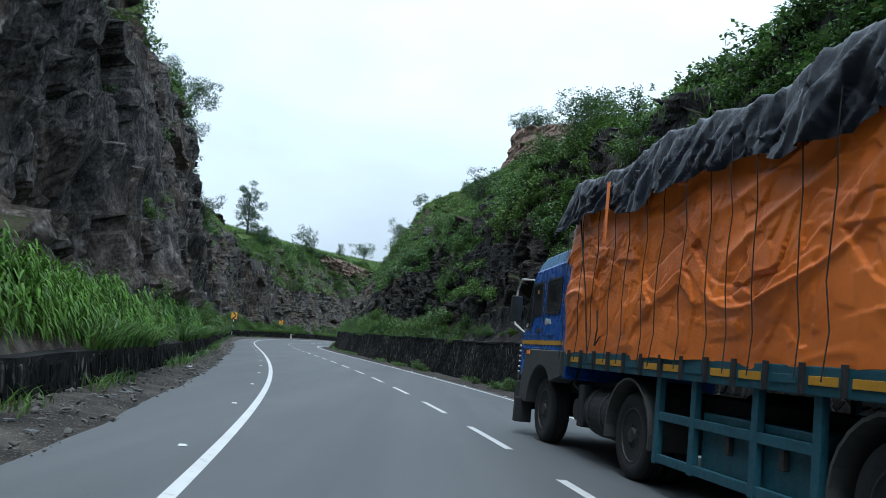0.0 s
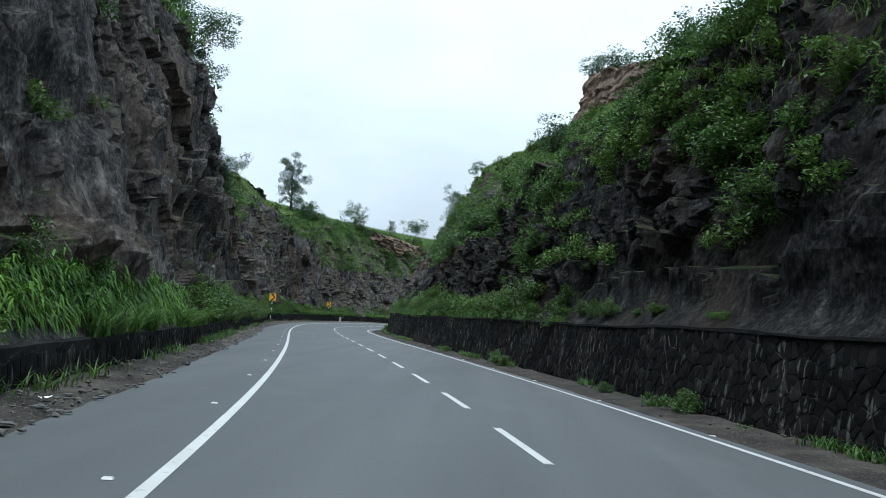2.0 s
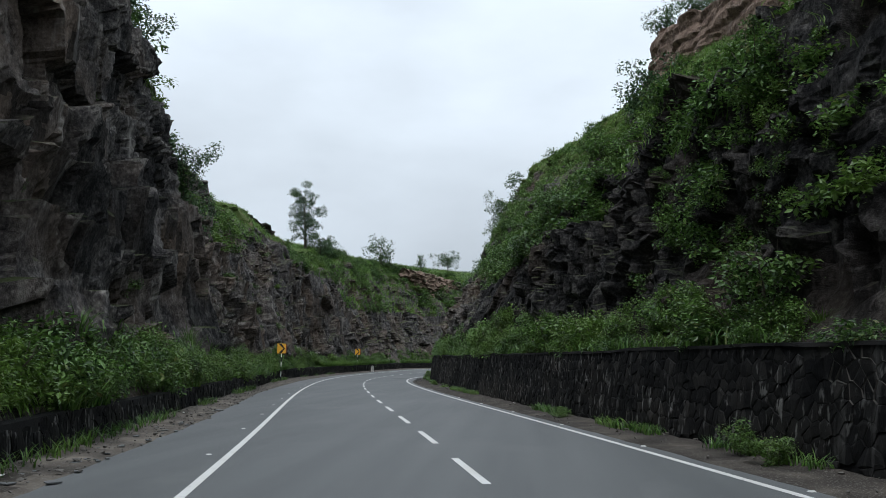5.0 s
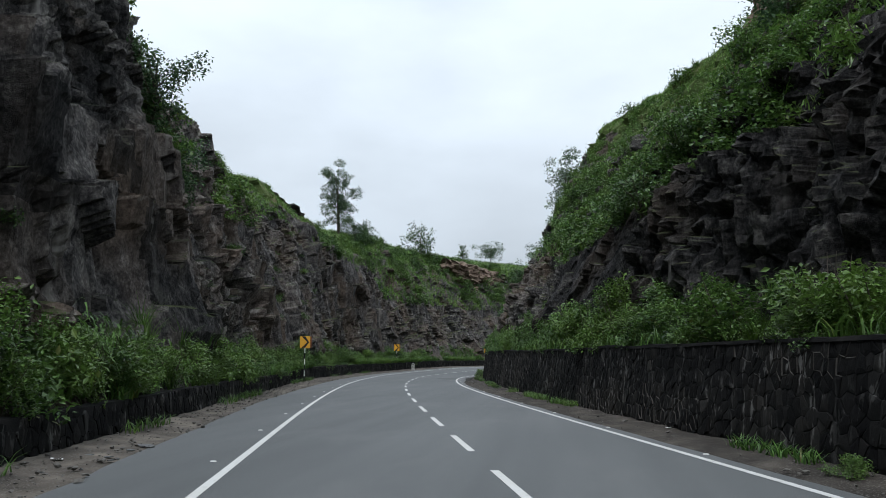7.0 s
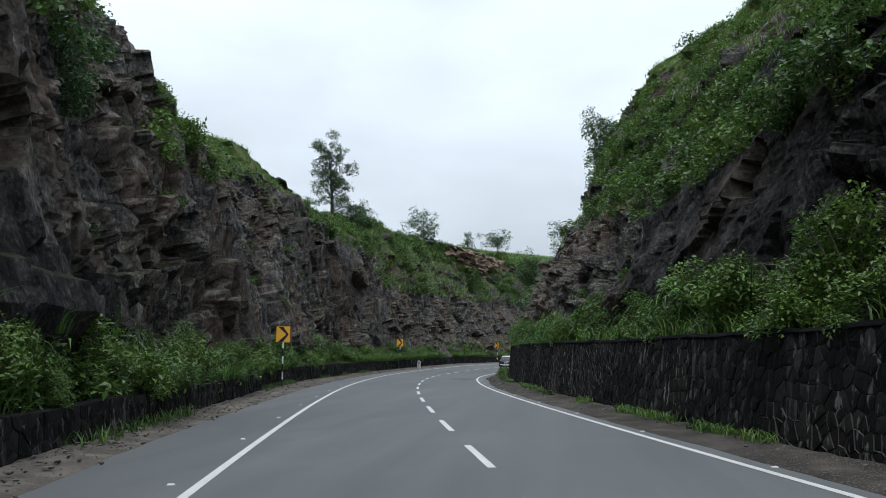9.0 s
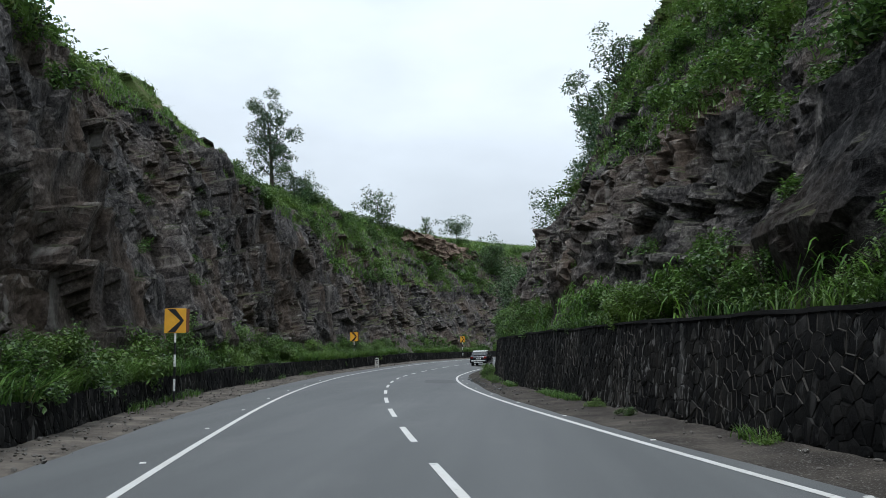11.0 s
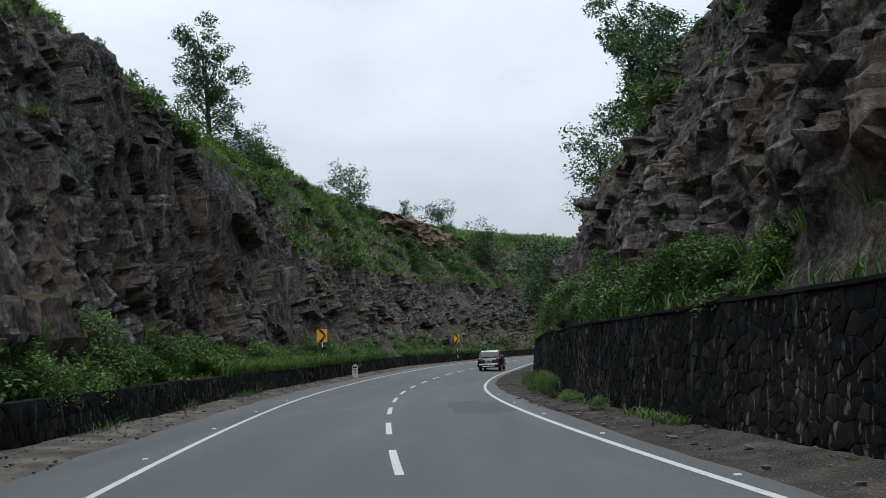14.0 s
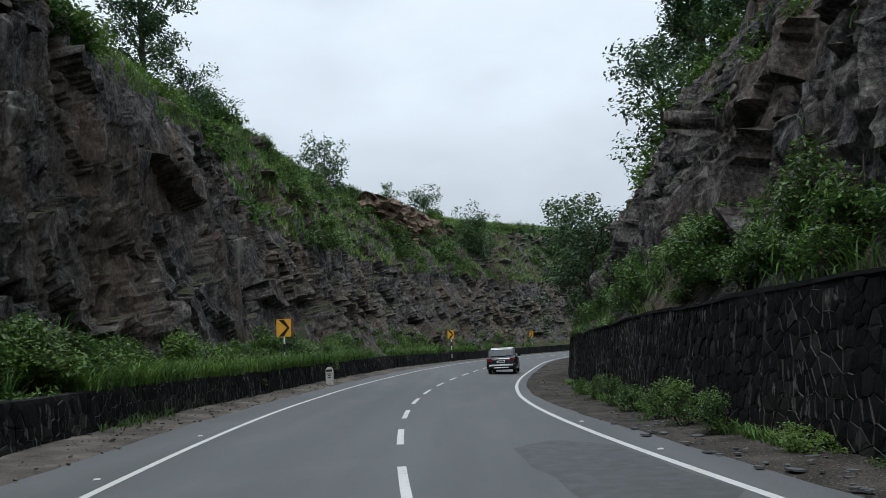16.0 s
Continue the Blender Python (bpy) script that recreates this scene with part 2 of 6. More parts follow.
def facets(p, seed=0, tilt=1.0):
    """Broken faces: every cell of a jittered lattice is a plane at its own depth and tilt, about -1 to 1."""
    i = np.floor(p).astype(np.int64)
    d1 = np.full(p.shape[:-1], 9.0)
    out = np.zeros_like(d1)
    for c in range(27):
        q = i + np.array([c % 3 - 1, c // 3 % 3 - 1, c // 9 - 1])
        j = [hash3(q, seed + k) for k in range(4)]
        d = p - (q + np.stack(j[:3], -1))
        r = (d * d).sum(-1)
        val = (j[3] - 0.5) + tilt * (d[..., 0] * (j[0] - 0.5) * 2 + d[..., 2] * (j[1] - 0.5) * 2 + d[..., 1] * (j[2] - 0.5) * 2)
        near = r < d1
        out = np.where(near, val, out)
        d1 = np.where(near, r, d1)
    return out


# ---- the ground, the road and its margins ----
def add(name, me, kind="structure", label="", category=""):
    return tagged(new(name, me), label, category, "", kind)


gv = np.array([(-4000, -4000, -1.2), (4000, -4000, -1.2), (4000, 4000, -1.2), (-4000, 4000, -1.2)])
add("ground", mesh_from("ground", gv, np.array([[0, 1, 2, 3]]), M_SOIL), label="grassy soil reaching to the horizon", category="ground")
s_all = np.arange(-58, 330, 1.0)
wob = lambda s, seed, f=0.25: vnoise(np.stack([s * f, s * 0 + 0.5, s * 0 + 0.5], -1), seed)
# left and right edges of the asphalt
EL = lambda s: -np.interp(s, (0, 8, 20, 40, 55, 75, 100, 140), (5.0, 5.0, 5.3, 5.5, 5.3, 5.5, 5.3, 4.7)) + 0.12 * wob(s, 3, 0.7) + 0.06 * wob(s, 31, 2.3)
ER = lambda s: np.interp(s, (0, 60, 100, 112, 120, 140), (3.82, 3.82, 3.86, 4.2, 4.3, 3.9)) + 0.07 * wob(s, 5, 0.6) + 0.05 * wob(s, 32, 2.1)
s_fine = np.arange(-58, 330, 0.5)
add("road", strip("road", s_fine, [EL(s_fine), -3.6, 0.0, 3.5, ER(s_fine)], M_ASPHALT), label="worn grey asphalt two-lane mountain road", category="road")


def margin(name, side, inner, outer, label):
    s = np.arange(-58, 330, 0.35)
    u = np.linspace(0, 1, 9)
    n = inner(s)[:, None] * (1 - u) + outer(s)[:, None] * u
    p3 = np.stack([np.repeat(s[:, None], 9, 1), n, n * 0], -1)
    lift = -0.02 + 0.09 * u + 0.05 * fbm(p3 * 1.7, 4, 9) * np.minimum(1, u * 4 + 0.3)
    lift[:, 0] = -0.03
    v = place(np.repeat(s[:, None], 9, 1), n, None, lift)
    me = mesh_from(name, v, grid_faces(len(s), 9), M_DIRT, True)
    if side < 0:
        # past the rubble the verge is pale trodden dust
        me.materials.append(M_DUST)
        fc = (p3[..., 0] + 6 * fbm(p3 * (0.3, 1.5, 1), 3, 27))[:-1, :-1].ravel() > 42
        me.polygons.foreach_set("material_index", fc.astype(np.int32))
    return add(name, me, label=label, category="ground")


LWALL = lambda s: -np.interp(s, (0, 30, 55, 75, 88, 97, 106, 120, 140), (6.15, 6.4, 6.5, 6.5, 6.6, 7.0, 6.9, 6.4, 5.9))
RWALL = lambda s: np.interp(s, (0, 25, 40, 56, 80, 100, 115, 130, 150), (5.2, 5.3, 5.2, 4.9, 5.2, 5.6, 5.6, 5.9, 6.0))
margin("verge_left", -1, lambda s: EL(s) + 0.05, lambda s: LWALL(s) - 0.15, "stony brown dirt verge beside the road")
margin("verge_right", 1, lambda s: ER(s) - 0.05, lambda s: RWALL(s) + 0.15, "brown dirt strip below the stone wall")


def paint(name, s, n, half, label):
    return add(name, strip(name, s, [n - half, n + half], M_PAINT, [0.006, 0.006]), label=label, category="road marking")


paint("edge_line_left", np.arange(-58, 330, 0.5), -3.62, 0.06, "solid white painted line along the road edge")
paint("edge_line_right", np.arange(-58, 330, 0.5), 3.47, 0.065, "solid white painted line along the road edge")
for k in range(-12, 50):
    s0 = float(np.interp(k, (-14, 0, 11, 22, 50), (-62.5, 11.43, 69.5, 130.9, 285.0)))
    ob = paint("dash_line", np.linspace(s0, s0 + 2.85, 6), 0.0, 0.06, "white painted centre line dash")
    tagged(ob, group="dashes of the centre line")

# ---- the rock cutting ----
# stations, and for each the cross-section: offsets and heights from the wall outwards
LS = (-60, 30, 52, 69, 78, 95, 106, 121, 140, 163, 200, 260, 330)
L_N = [(7, 7.2, 7.3, 7.3, 7.6, 7.8, 8.0, 7.9, 7.6, 7.6, 8.5, 9, 9), (8.3, 8.4, 8.3, 8.3, 8.2, 8.4, 8.7, 8.8, 8.4, 9.5, 10.5, 11, 11),
       (9.2, 9.2, 9.2, 9.2, 9.2, 9.4, 10.6, 9.8, 9.9, 11, 12.5, 14, 14), (10.4, 10.6, 10.4, 10.2, 10.5, 11.5, 12, 11, 11, 12.6, 15, 18, 18),
       (12, 12.2, 11.4, 10.6, 12.0, 13, 13, 13, 12.4, 14.6, 21, 24, 24), (16, 16, 14, 12.5, 14.5, 16, 16.5, 16.8, 16, 19, 23, 27, 27),
       (30, 30, 28, 26, 26, 30, 30, 30, 34, 36, 36, 40, 40), (70, 70, 70, 70, 70, 70, 70, 70, 80, 80, 80, 80, 80)]
L_Z = [(1.3, 1.4, 1.3, 1.2, 1.1, 1.1, 1.2, 1.3, 1.2, 1.3, 1.5, 1.8, 2), (3, 3, 3, 3.2, 3.2, 3, 3, 3.2, 3.4, 4.2, 4, 4, 4),
       (7, 6.8, 7, 7.2, 6.8, 7.6, 8, 7, 7.4, 7, 7.6, 8, 8), (11.5, 11.5, 11, 12, 11, 12, 11.8, 11, 11, 10.5, 12.5, 13, 13),
       (16, 16, 15, 16, 14.6, 15, 13.8, 14.4, 13.6, 16, 19, 20, 20), (22, 22, 20, 18, 17, 17, 16.5, 18.6, 16.6, 19.6, 20.9, 22.4, 22.4),
       (27, 27, 25, 22, 20, 19.5, 19, 21, 22, 22.6, 24.4, 26, 26), (31, 31, 29, 25, 23, 22, 22, 23, 25, 25.6, 26.6, 28.6, 28.6)]
RS = (-60, 30, 48, 62, 75, 88, 100, 112, 124, 138, 152, 185, 240, 330)
R_N = [(6.7, 6.7, 6.6, 6.5, 6.4, 6.6, 6.8, 6.9, 7.0, 7.2, 7.4, 8, 8, 8), (7.4, 7.4, 7.4, 7.4, 7.4, 7.5, 7.4, 8.0, 7.8, 7.8, 8.6, 9, 9, 9),
       (8.2, 8.2, 8.1, 8.4, 8.5, 9, 9, 9.8, 10.3, 10.0, 10.4, 11, 11, 11), (9.4, 9.4, 9.5, 10.6, 10.8, 11.5, 11.2, 11.4, 12.5, 12.6, 12.9, 14, 14, 14),
       (13, 13, 12.6, 13.6, 15, 16, 14, 13, 14.6, 14.8, 16.4, 19, 19, 19), (18, 18, 18, 19, 19, 22, 21, 16, 16.8, 19, 21, 26, 26, 26),
       (27, 27, 26, 26, 26, 26, 25, 22, 21, 26, 30, 36, 36, 36), (55, 55, 55, 55, 55, 55, 55, 55, 55, 55, 55, 55, 55, 55)]
R_Z = [(2.2, 2.2, 2.2, 2.2, 2.3, 2.4, 2.6, 2.8, 2.9, 2.9, 2.6, 2.6, 2.6, 2.6), (4.4, 4.6, 4.6, 4.4, 4.6, 4.2, 5.4, 5.4, 5.2, 5, 5, 5, 5, 5),
       (7, 7.2, 7, 7.2, 7.4, 6.6, 8, 9, 9, 9, 8.6, 8, 8, 8), (10.5, 11, 11, 10.5, 10.5, 9.8, 10.6, 11, 12, 12, 11, 10, 10, 10),
       (13, 13, 12.5, 12.8, 15, 15, 15, 15.5, 18, 15, 13, 12, 12, 12), (15, 15.5, 15, 15, 17.5, 21.5, 21.5, 21, 22, 17.5, 15, 14, 14, 14),
       (18.5, 19, 19, 19.5, 22.5, 26.5, 26, 24, 24, 20, 17, 16, 16, 16), (22, 22, 22, 23, 27, 31, 30, 27, 26, 22, 20, 19, 19, 19)]


def profile(side, s):
    """Offsets and heights (len(s), 9) of a side's cross-section at stations s; the first column is the wall's back."""
    ks, kn, kz = (LS, L_N, L_Z) if side < 0 else (RS, R_N, R_Z)
    n = np.stack([np.interp(s, ks, c) for c in kn], 1)
    z = np.stack([np.interp(s, ks, c) for c in kz], 1)
    w = abs(LWALL(s)) + 0.16 if side < 0 else RWALL(s) + 0.4
    return np.concatenate([w[:, None], n], 1), np.concatenate([(z[:, :1] - 0.85), z], 1)


def cliff(name, side, label):
    s = np.concatenate([np.arange(-58, 4, 1.2), np.arange(4, 14, 0.3), np.arange(14, 150, 0.18), np.arange(150, 250, 0.4), np.arange(250, 330, 1.2)])
    n, z = profile(side, s)
    k = n.shape[1]
    per = (3, 14, 30, 32, 30, 24, 14, 8)
    u = np.concatenate([i + np.arange(c) / c for i, c in enumerate(per)] + [[k - 1.0]])
    i = np.minimum(u.astype(int), k - 2)
    f = u - i
    n = n[:, i] * (1 - f) + n[:, i + 1] * f
    z = z[:, i] * (1 - f) + z[:, i + 1] * f
    for _ in range(3):
        n[:, 1:-1] = (n[:, :-2] + 2 * n[:, 1:-1] + n[:, 2:]) / 4
        z[:, 1:-1] = (z[:, :-2] + 2 * z[:, 1:-1] + z[:, 2:]) / 4
    st = np.repeat(s[:, None], n.shape[1], 1)
    p = np.stack([st, n * 1.0, z], -1)
    rocky = np.clip((u - 1.0) / 0.5, 0, 1) * np.clip((7.0 - u) / 0.8, 0.35, 1)
    warp = p + 1.1 * np.stack([fbm(p * 0.28, 3, 51), fbm(p * 0.28, 3, 52), fbm(p * 0.28, 3, 53)], -1)
    warp = warp + 0.16 * np.stack([fbm(p * 1.7, 2, 54), fbm(p * 1.7, 2, 55), fbm(p * 1.7, 2, 56)], -1)
    rough = np.clip(0.8 + 1.5 * fbm(p * (0.1, 0.1, 0.16), 2, 66 + side), 0.3, 1.5)
    # buttresses and gullies, then layers of rock that stick out over the next one below
    disp = 1.15 * fbm(p * (0.15, 0.15, 0.07), 3, 40 + side)
    q = z * 0.42 + 1.3 * fbm(p * (0.06, 0.06, 0.1), 3, 43 + side) + 0.05 * st * side
    lay = q - np.floor(q)
    step = 0.5 + 0.6 * vnoise(np.stack([np.floor(q) * 7.31, st * 0.17, z * 0.1], -1), 47 + side)
    disp = disp + (0.15 + 0.75 * step) * (lay ** 1.6 - 0.4) * np.clip(1.2 + 2.2 * fbm(p * 0.12, 2, 48 + side), 0.1, 1.4)
    # blocks broken off along joints, three sizes
    disp = disp + 0.95 * facets(warp * (0.3, 0.3, 0.2), 60 + side, 0.8)
    disp = disp + rough * (0.5 * facets(warp * (0.85, 0.85, 0.55), 70 + side, 0.9) + (0.18 if side < 0 else 0.24) * facets(warp * (2.1, 2.1, 1.5), 75 + side, 1.0))
    # runnels down the face and the fine grain
    ridge = 1 - 2.2 * np.abs(vnoise(warp * (0.75, 0.75, 0.22), 83 + side))
    disp = disp + 0.22 * np.clip(ridge, -0.6, 1) * np.clip(1.4 - rough, 0.2, 1) + rough * (0.2 * fbm(p * (2.3, 2.3, 1.7), 4, 80, 0.6))
    disp = disp * rocky * (np.clip((st - 4) / 34, 0.6, 1) if side > 0 else 1.0)
    nn = n - 0.8 * disp
    zz = z + disp * 0.16 * (rocky > 0.2)
    v = place(st, side * nn, zz + np.interp(st, KZ, ZC))
    faces = grid_faces(len(s), n.shape[1])
    if side > 0:
        faces = faces[:, ::-1]
    me = mesh_from(name, v, faces, M_ROCK if side < 0 else M_SHADED_ROCK, False)
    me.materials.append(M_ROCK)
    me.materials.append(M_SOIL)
    me.materials.append(M_SHADED_ROCK)
    # right: the face before the spur has shade put into its colour; the spur further on is browner rock; soil covers
    # the tops
    # left: a band of the same shade-darkened rock crosses the brown cliff
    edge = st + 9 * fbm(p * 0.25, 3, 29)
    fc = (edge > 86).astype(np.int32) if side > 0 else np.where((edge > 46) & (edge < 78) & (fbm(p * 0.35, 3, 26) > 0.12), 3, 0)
    fc[(u + 0.7 * fbm(p * 0.3, 3, 28)) > 5.5] = 2
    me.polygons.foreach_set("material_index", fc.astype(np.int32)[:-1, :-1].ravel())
    add(name, me, label=label, category="cliff")
    return s, u, v.reshape(len(s), -1, 3)


GRID_L = cliff("cliff_left", -1, "steep dark basalt rock cutting with grass on its ledges")
GRID_R = cliff("cliff_right", 1, "dark basalt rock cutting overgrown with shrubs")

# ---- building helpers ----
def part(name, bm, material, parent, label="", smooth=False):
    me = bpy.data.meshes.new(name)
    bm.normal_update()
    bm.to_mesh(me)
    bm.free()
    me.materials.append(material)
    if smooth:
        me.polygons.foreach_set("use_smooth", np.full(len(me.polygons), True))
    ob = new(name, me)
    ob.parent = parent
    return tagged(ob, label)


def part_mesh(name, me, parent, label="", kind=""):
    ob = new(name, me)
    ob.parent = parent
    return tagged(ob, label, kind=kind)


def root(name, m, label, category, group="", kind=""):
    ob = new(name)
    ob.empty_display_size = 0.2
    ob.matrix_world = m
    return tagged(ob, label, category, group, kind)


def box_in(bm, x0, x1, y0, y1, z0, z1, bevel=0.0, m=None):
    r = bmesh.ops.create_cube(bm, size=1.0)
    vs = r["verts"]
    for v in vs:
        v.co = Vector((x0 + (v.co.x + 0.5) * (x1 - x0), y0 + (v.co.y + 0.5) * (y1 - y0), z0 + (v.co.z + 0.5) * (z1 - z0)))
    if m is not None:
        bmesh.ops.transform(bm, matrix=m, verts=vs)
    if bevel:
        es = list({e for v in vs for e in v.link_edges})
        bmesh.ops.bevel(bm, geom=es, offset=bevel, segments=2, profile=0.5, affect="EDGES")
    return bm


def box_bm(*a, **k):
    return box_in(bmesh.new(), *a, **k)


def rod_in(bm, p0, p1, r0, r1=None, seg=10, caps=True):
    p0, p1 = Vector(p0), Vector(p1)
    d = p1 - p0
    m = Matrix.Translation((p0 + p1) / 2) @ d.to_track_quat("Z", "Y").to_matrix().to_4x4()
    bmesh.ops.create_cone(bm, cap_ends=caps, segments=seg, radius1=r0, radius2=r0 if r1 is None else r1, depth=d.length, matrix=m)
    return bm


def rod_bm(*a, **k):
    return rod_in(bmesh.new(), *a, **k)


def pipe_bm(points, r, seg=8):
    bm = bmesh.new()
    for a, b in zip(points[:-1], points[1:]):
        rod_in(bm, a, b, r, seg=seg)
    for q in points[1:-1]:
        bmesh.ops.create_icosphere(bm, subdivisions=1, radius=r * 1.02, matrix=Matrix.Translation(q))
    return bm


def prism_bm(outline, x0, x1, bevel=0.0, seg=2):
    """A closed outline of (y, z) drawn out along x."""
    bm = bmesh.new()
    a = [bm.verts.new((x0, y, z)) for y, z in outline]
    b = [bm.verts.new((x1, y, z)) for y, z in outline]
    k = len(a)
    bm.faces.new(a)
    bm.faces.new(b[::-1])
    for i in range(k):
        bm.faces.new((a[i], b[i], b[(i + 1) % k], a[(i + 1) % k]))
    bmesh.ops.recalc_face_normals(bm, faces=bm.faces)
    if bevel:
        bmesh.ops.bevel(bm, geom=list(bm.edges), offset=bevel, segments=seg, profile=0.5, affect="EDGES", clamp_overlap=True)
    return bm


def lathe_bm(prof, seg=32, axis_m=None):
    """A profile of (radius, x) turned about the x axis."""
    bm = bmesh.new()
    rings = []
    for r, x in prof:
        rings.append([bm.verts.new((x, r * math.cos(2 * math.pi * i / seg), r * math.sin(2 * math.pi * i / seg))) for i in range(seg)])
    for a, b in zip(rings[:-1], rings[1:]):
        for i in range(seg):
            j = (i + 1) % seg
            bm.faces.new((a[i], a[j], b[j], b[i]))
    bm.faces.new(rings[0][::-1])
    bm.faces.new(rings[-1])
    bmesh.ops.recalc_face_normals(bm, faces=bm.faces)
    if axis_m is not None:
        bmesh.ops.transform(bm, matrix=axis_m, verts=bm.verts)
    return bm


# ---- the stone walls ----
def wall_stone():
    """Blackened rubble stone: moss and soot, vertical lime streaks, each stone its own tone."""
    g = Nodes("rubble_stone", 0.95, 0, 0.06)
    info = g.t.nodes.new("ShaderNodeObjectInfo")
    geo = g.t.nodes.new("ShaderNodeNewGeometry")
    rnd = g.math("FRACT", g.math("ADD", info.outputs["Random"], geo.outputs["Random Per Island"]))
    tc = g.t.nodes.new("ShaderNodeNewGeometry").outputs["Position"]
    streak_v = g.n("ShaderNodeMapping", Vector=tc, Scale=(2.2, 2.2, 0.22)).outputs[0]
    streak, n1, n2 = g.noise(1.0, 4, streak_v), g.noise(0.45, 4, tc), g.noise(9, 5, tc)
    c = g.ramp(rnd, [(0.0, (0.004, 0.004, 0.0044)), (0.62, (0.01, 0.0097, 0.0097)), (0.92, (0.02, 0.019, 0.018)), (1.0, (0.04, 0.038, 0.035))])
    c = g.mix(g.rng(n2, 0.35, 0.7, 0.0, 0.65), c, (0.012, 0.0125, 0.012), "MIX")
    c = g.mix(g.rng(n1, 0.52, 0.75, 0, 0.55), c, (0.028, 0.025, 0.021))
    c = g.mix(g.rng(streak, 0.62, 0.78, 0, 0.6), c, (0.14, 0.137, 0.13))
    chip = g.noise(1.0, 3, g.n("ShaderNodeMapping", Vector=tc, Scale=(8.0, 8.0, 2.3)).outputs[0])
    c = g.mix(g.math("MULTIPLY", g.rng(chip, 0.585, 0.65, 0, 0.7), g.rng(n1, 0.4, 0.6)), c, (0.17, 0.167, 0.158))
    g.base(c).bump(g.mix(0.5, n2, g.noise(38, 4, tc)), 0.8, 0.025)
    return g.m


def mortar():
    g = Nodes("wall_mortar", 0.95, 0, 0.06)
    tc = g.t.nodes.new("ShaderNodeNewGeometry").outputs["Position"]
    c = g.ramp(g.noise(1.3, 5, tc), [(0.35, (0.01, 0.01, 0.0105)), (0.6, (0.02, 0.0195, 0.019)), (0.8, (0.045, 0.043, 0.04))])
    g.base(c).bump(g.noise(30, 4, tc), 0.7, 0.015)
    return g.m


M_STONE, M_MORTAR = wall_stone(), mortar()
M_POINTING = plain("old_pointing", (0.042, 0.039, 0.034), 0.95, vary=0.5, scale=5, bump=0.5)
HL = lambda s: np.interp(s, (0, 30, 60, 90, 110, 140), (0.6, 0.62, 0.65, 0.75, 0.9, 0.9)) + 0.05 * wob(s, 61, 0.9)
HR = lambda s: np.interp(s, (0, 40, 60, 80, 100, 125, 140), (1.75, 1.8, 1.85, 1.95, 2.2, 2.35, 2.2)) + 0.07 * wob(s, 62, 0.35) + 0.03 * wob(s, 63, 1.3)


def clip(poly, px, py, nx, ny):
    """The part of a polygon on the near side of a line through (px, py) with the normal (nx, ny)."""
    out = []
    for i, (ax, ay) in enumerate(poly):
        bx, by = poly[(i + 1) % len(poly)]
        da, db = (ax - px) * nx + (ay - py) * ny, (bx - px) * nx + (by - py) * ny
        if da <= 0:
            out.append((ax, ay))
        if (da < 0 < db) or (db < 0 < da):
            t = da / (da - db)
            out.append((ax + (bx - ax) * t, ay + (by - ay) * t))
    return out


def rubble_cells(rng, s_lo, s_hi, h_hi, cell):
    """Irregular polygons that fill a stretch of wall, from a jittered lattice of stones."""
    cols, rows = int((s_hi - s_lo) / cell), int(h_hi / (cell * 1.45)) + 2
    pt = {}
    for i in range(-2, cols + 2):
        for j in range(-2, rows + 2):
            pt[i, j] = (s_lo + (i + 0.5 * (j % 2) + rng.uniform(-0.42, 0.42)) * cell, (j + rng.uniform(-0.4, 0.4)) * cell * 1.45)
    for i in range(cols):
        for j in range(rows):
            x, y = pt[i, j]
            poly = [(x - cell * 1.3, y - cell * 2), (x + cell * 1.3, y - cell * 2), (x + cell * 1.3, y + cell * 2), (x - cell * 1.3, y + cell * 2)]
            for di in (-2, -1, 0, 1, 2):
                for dj in (-2, -1, 0, 1, 2):
                    if di or dj:
                        q = pt[i + di, j + dj]
                        poly = clip(poly, (x + q[0]) / 2, (y + q[1]) / 2, q[0] - x, q[1] - y)
            yield x, y, poly


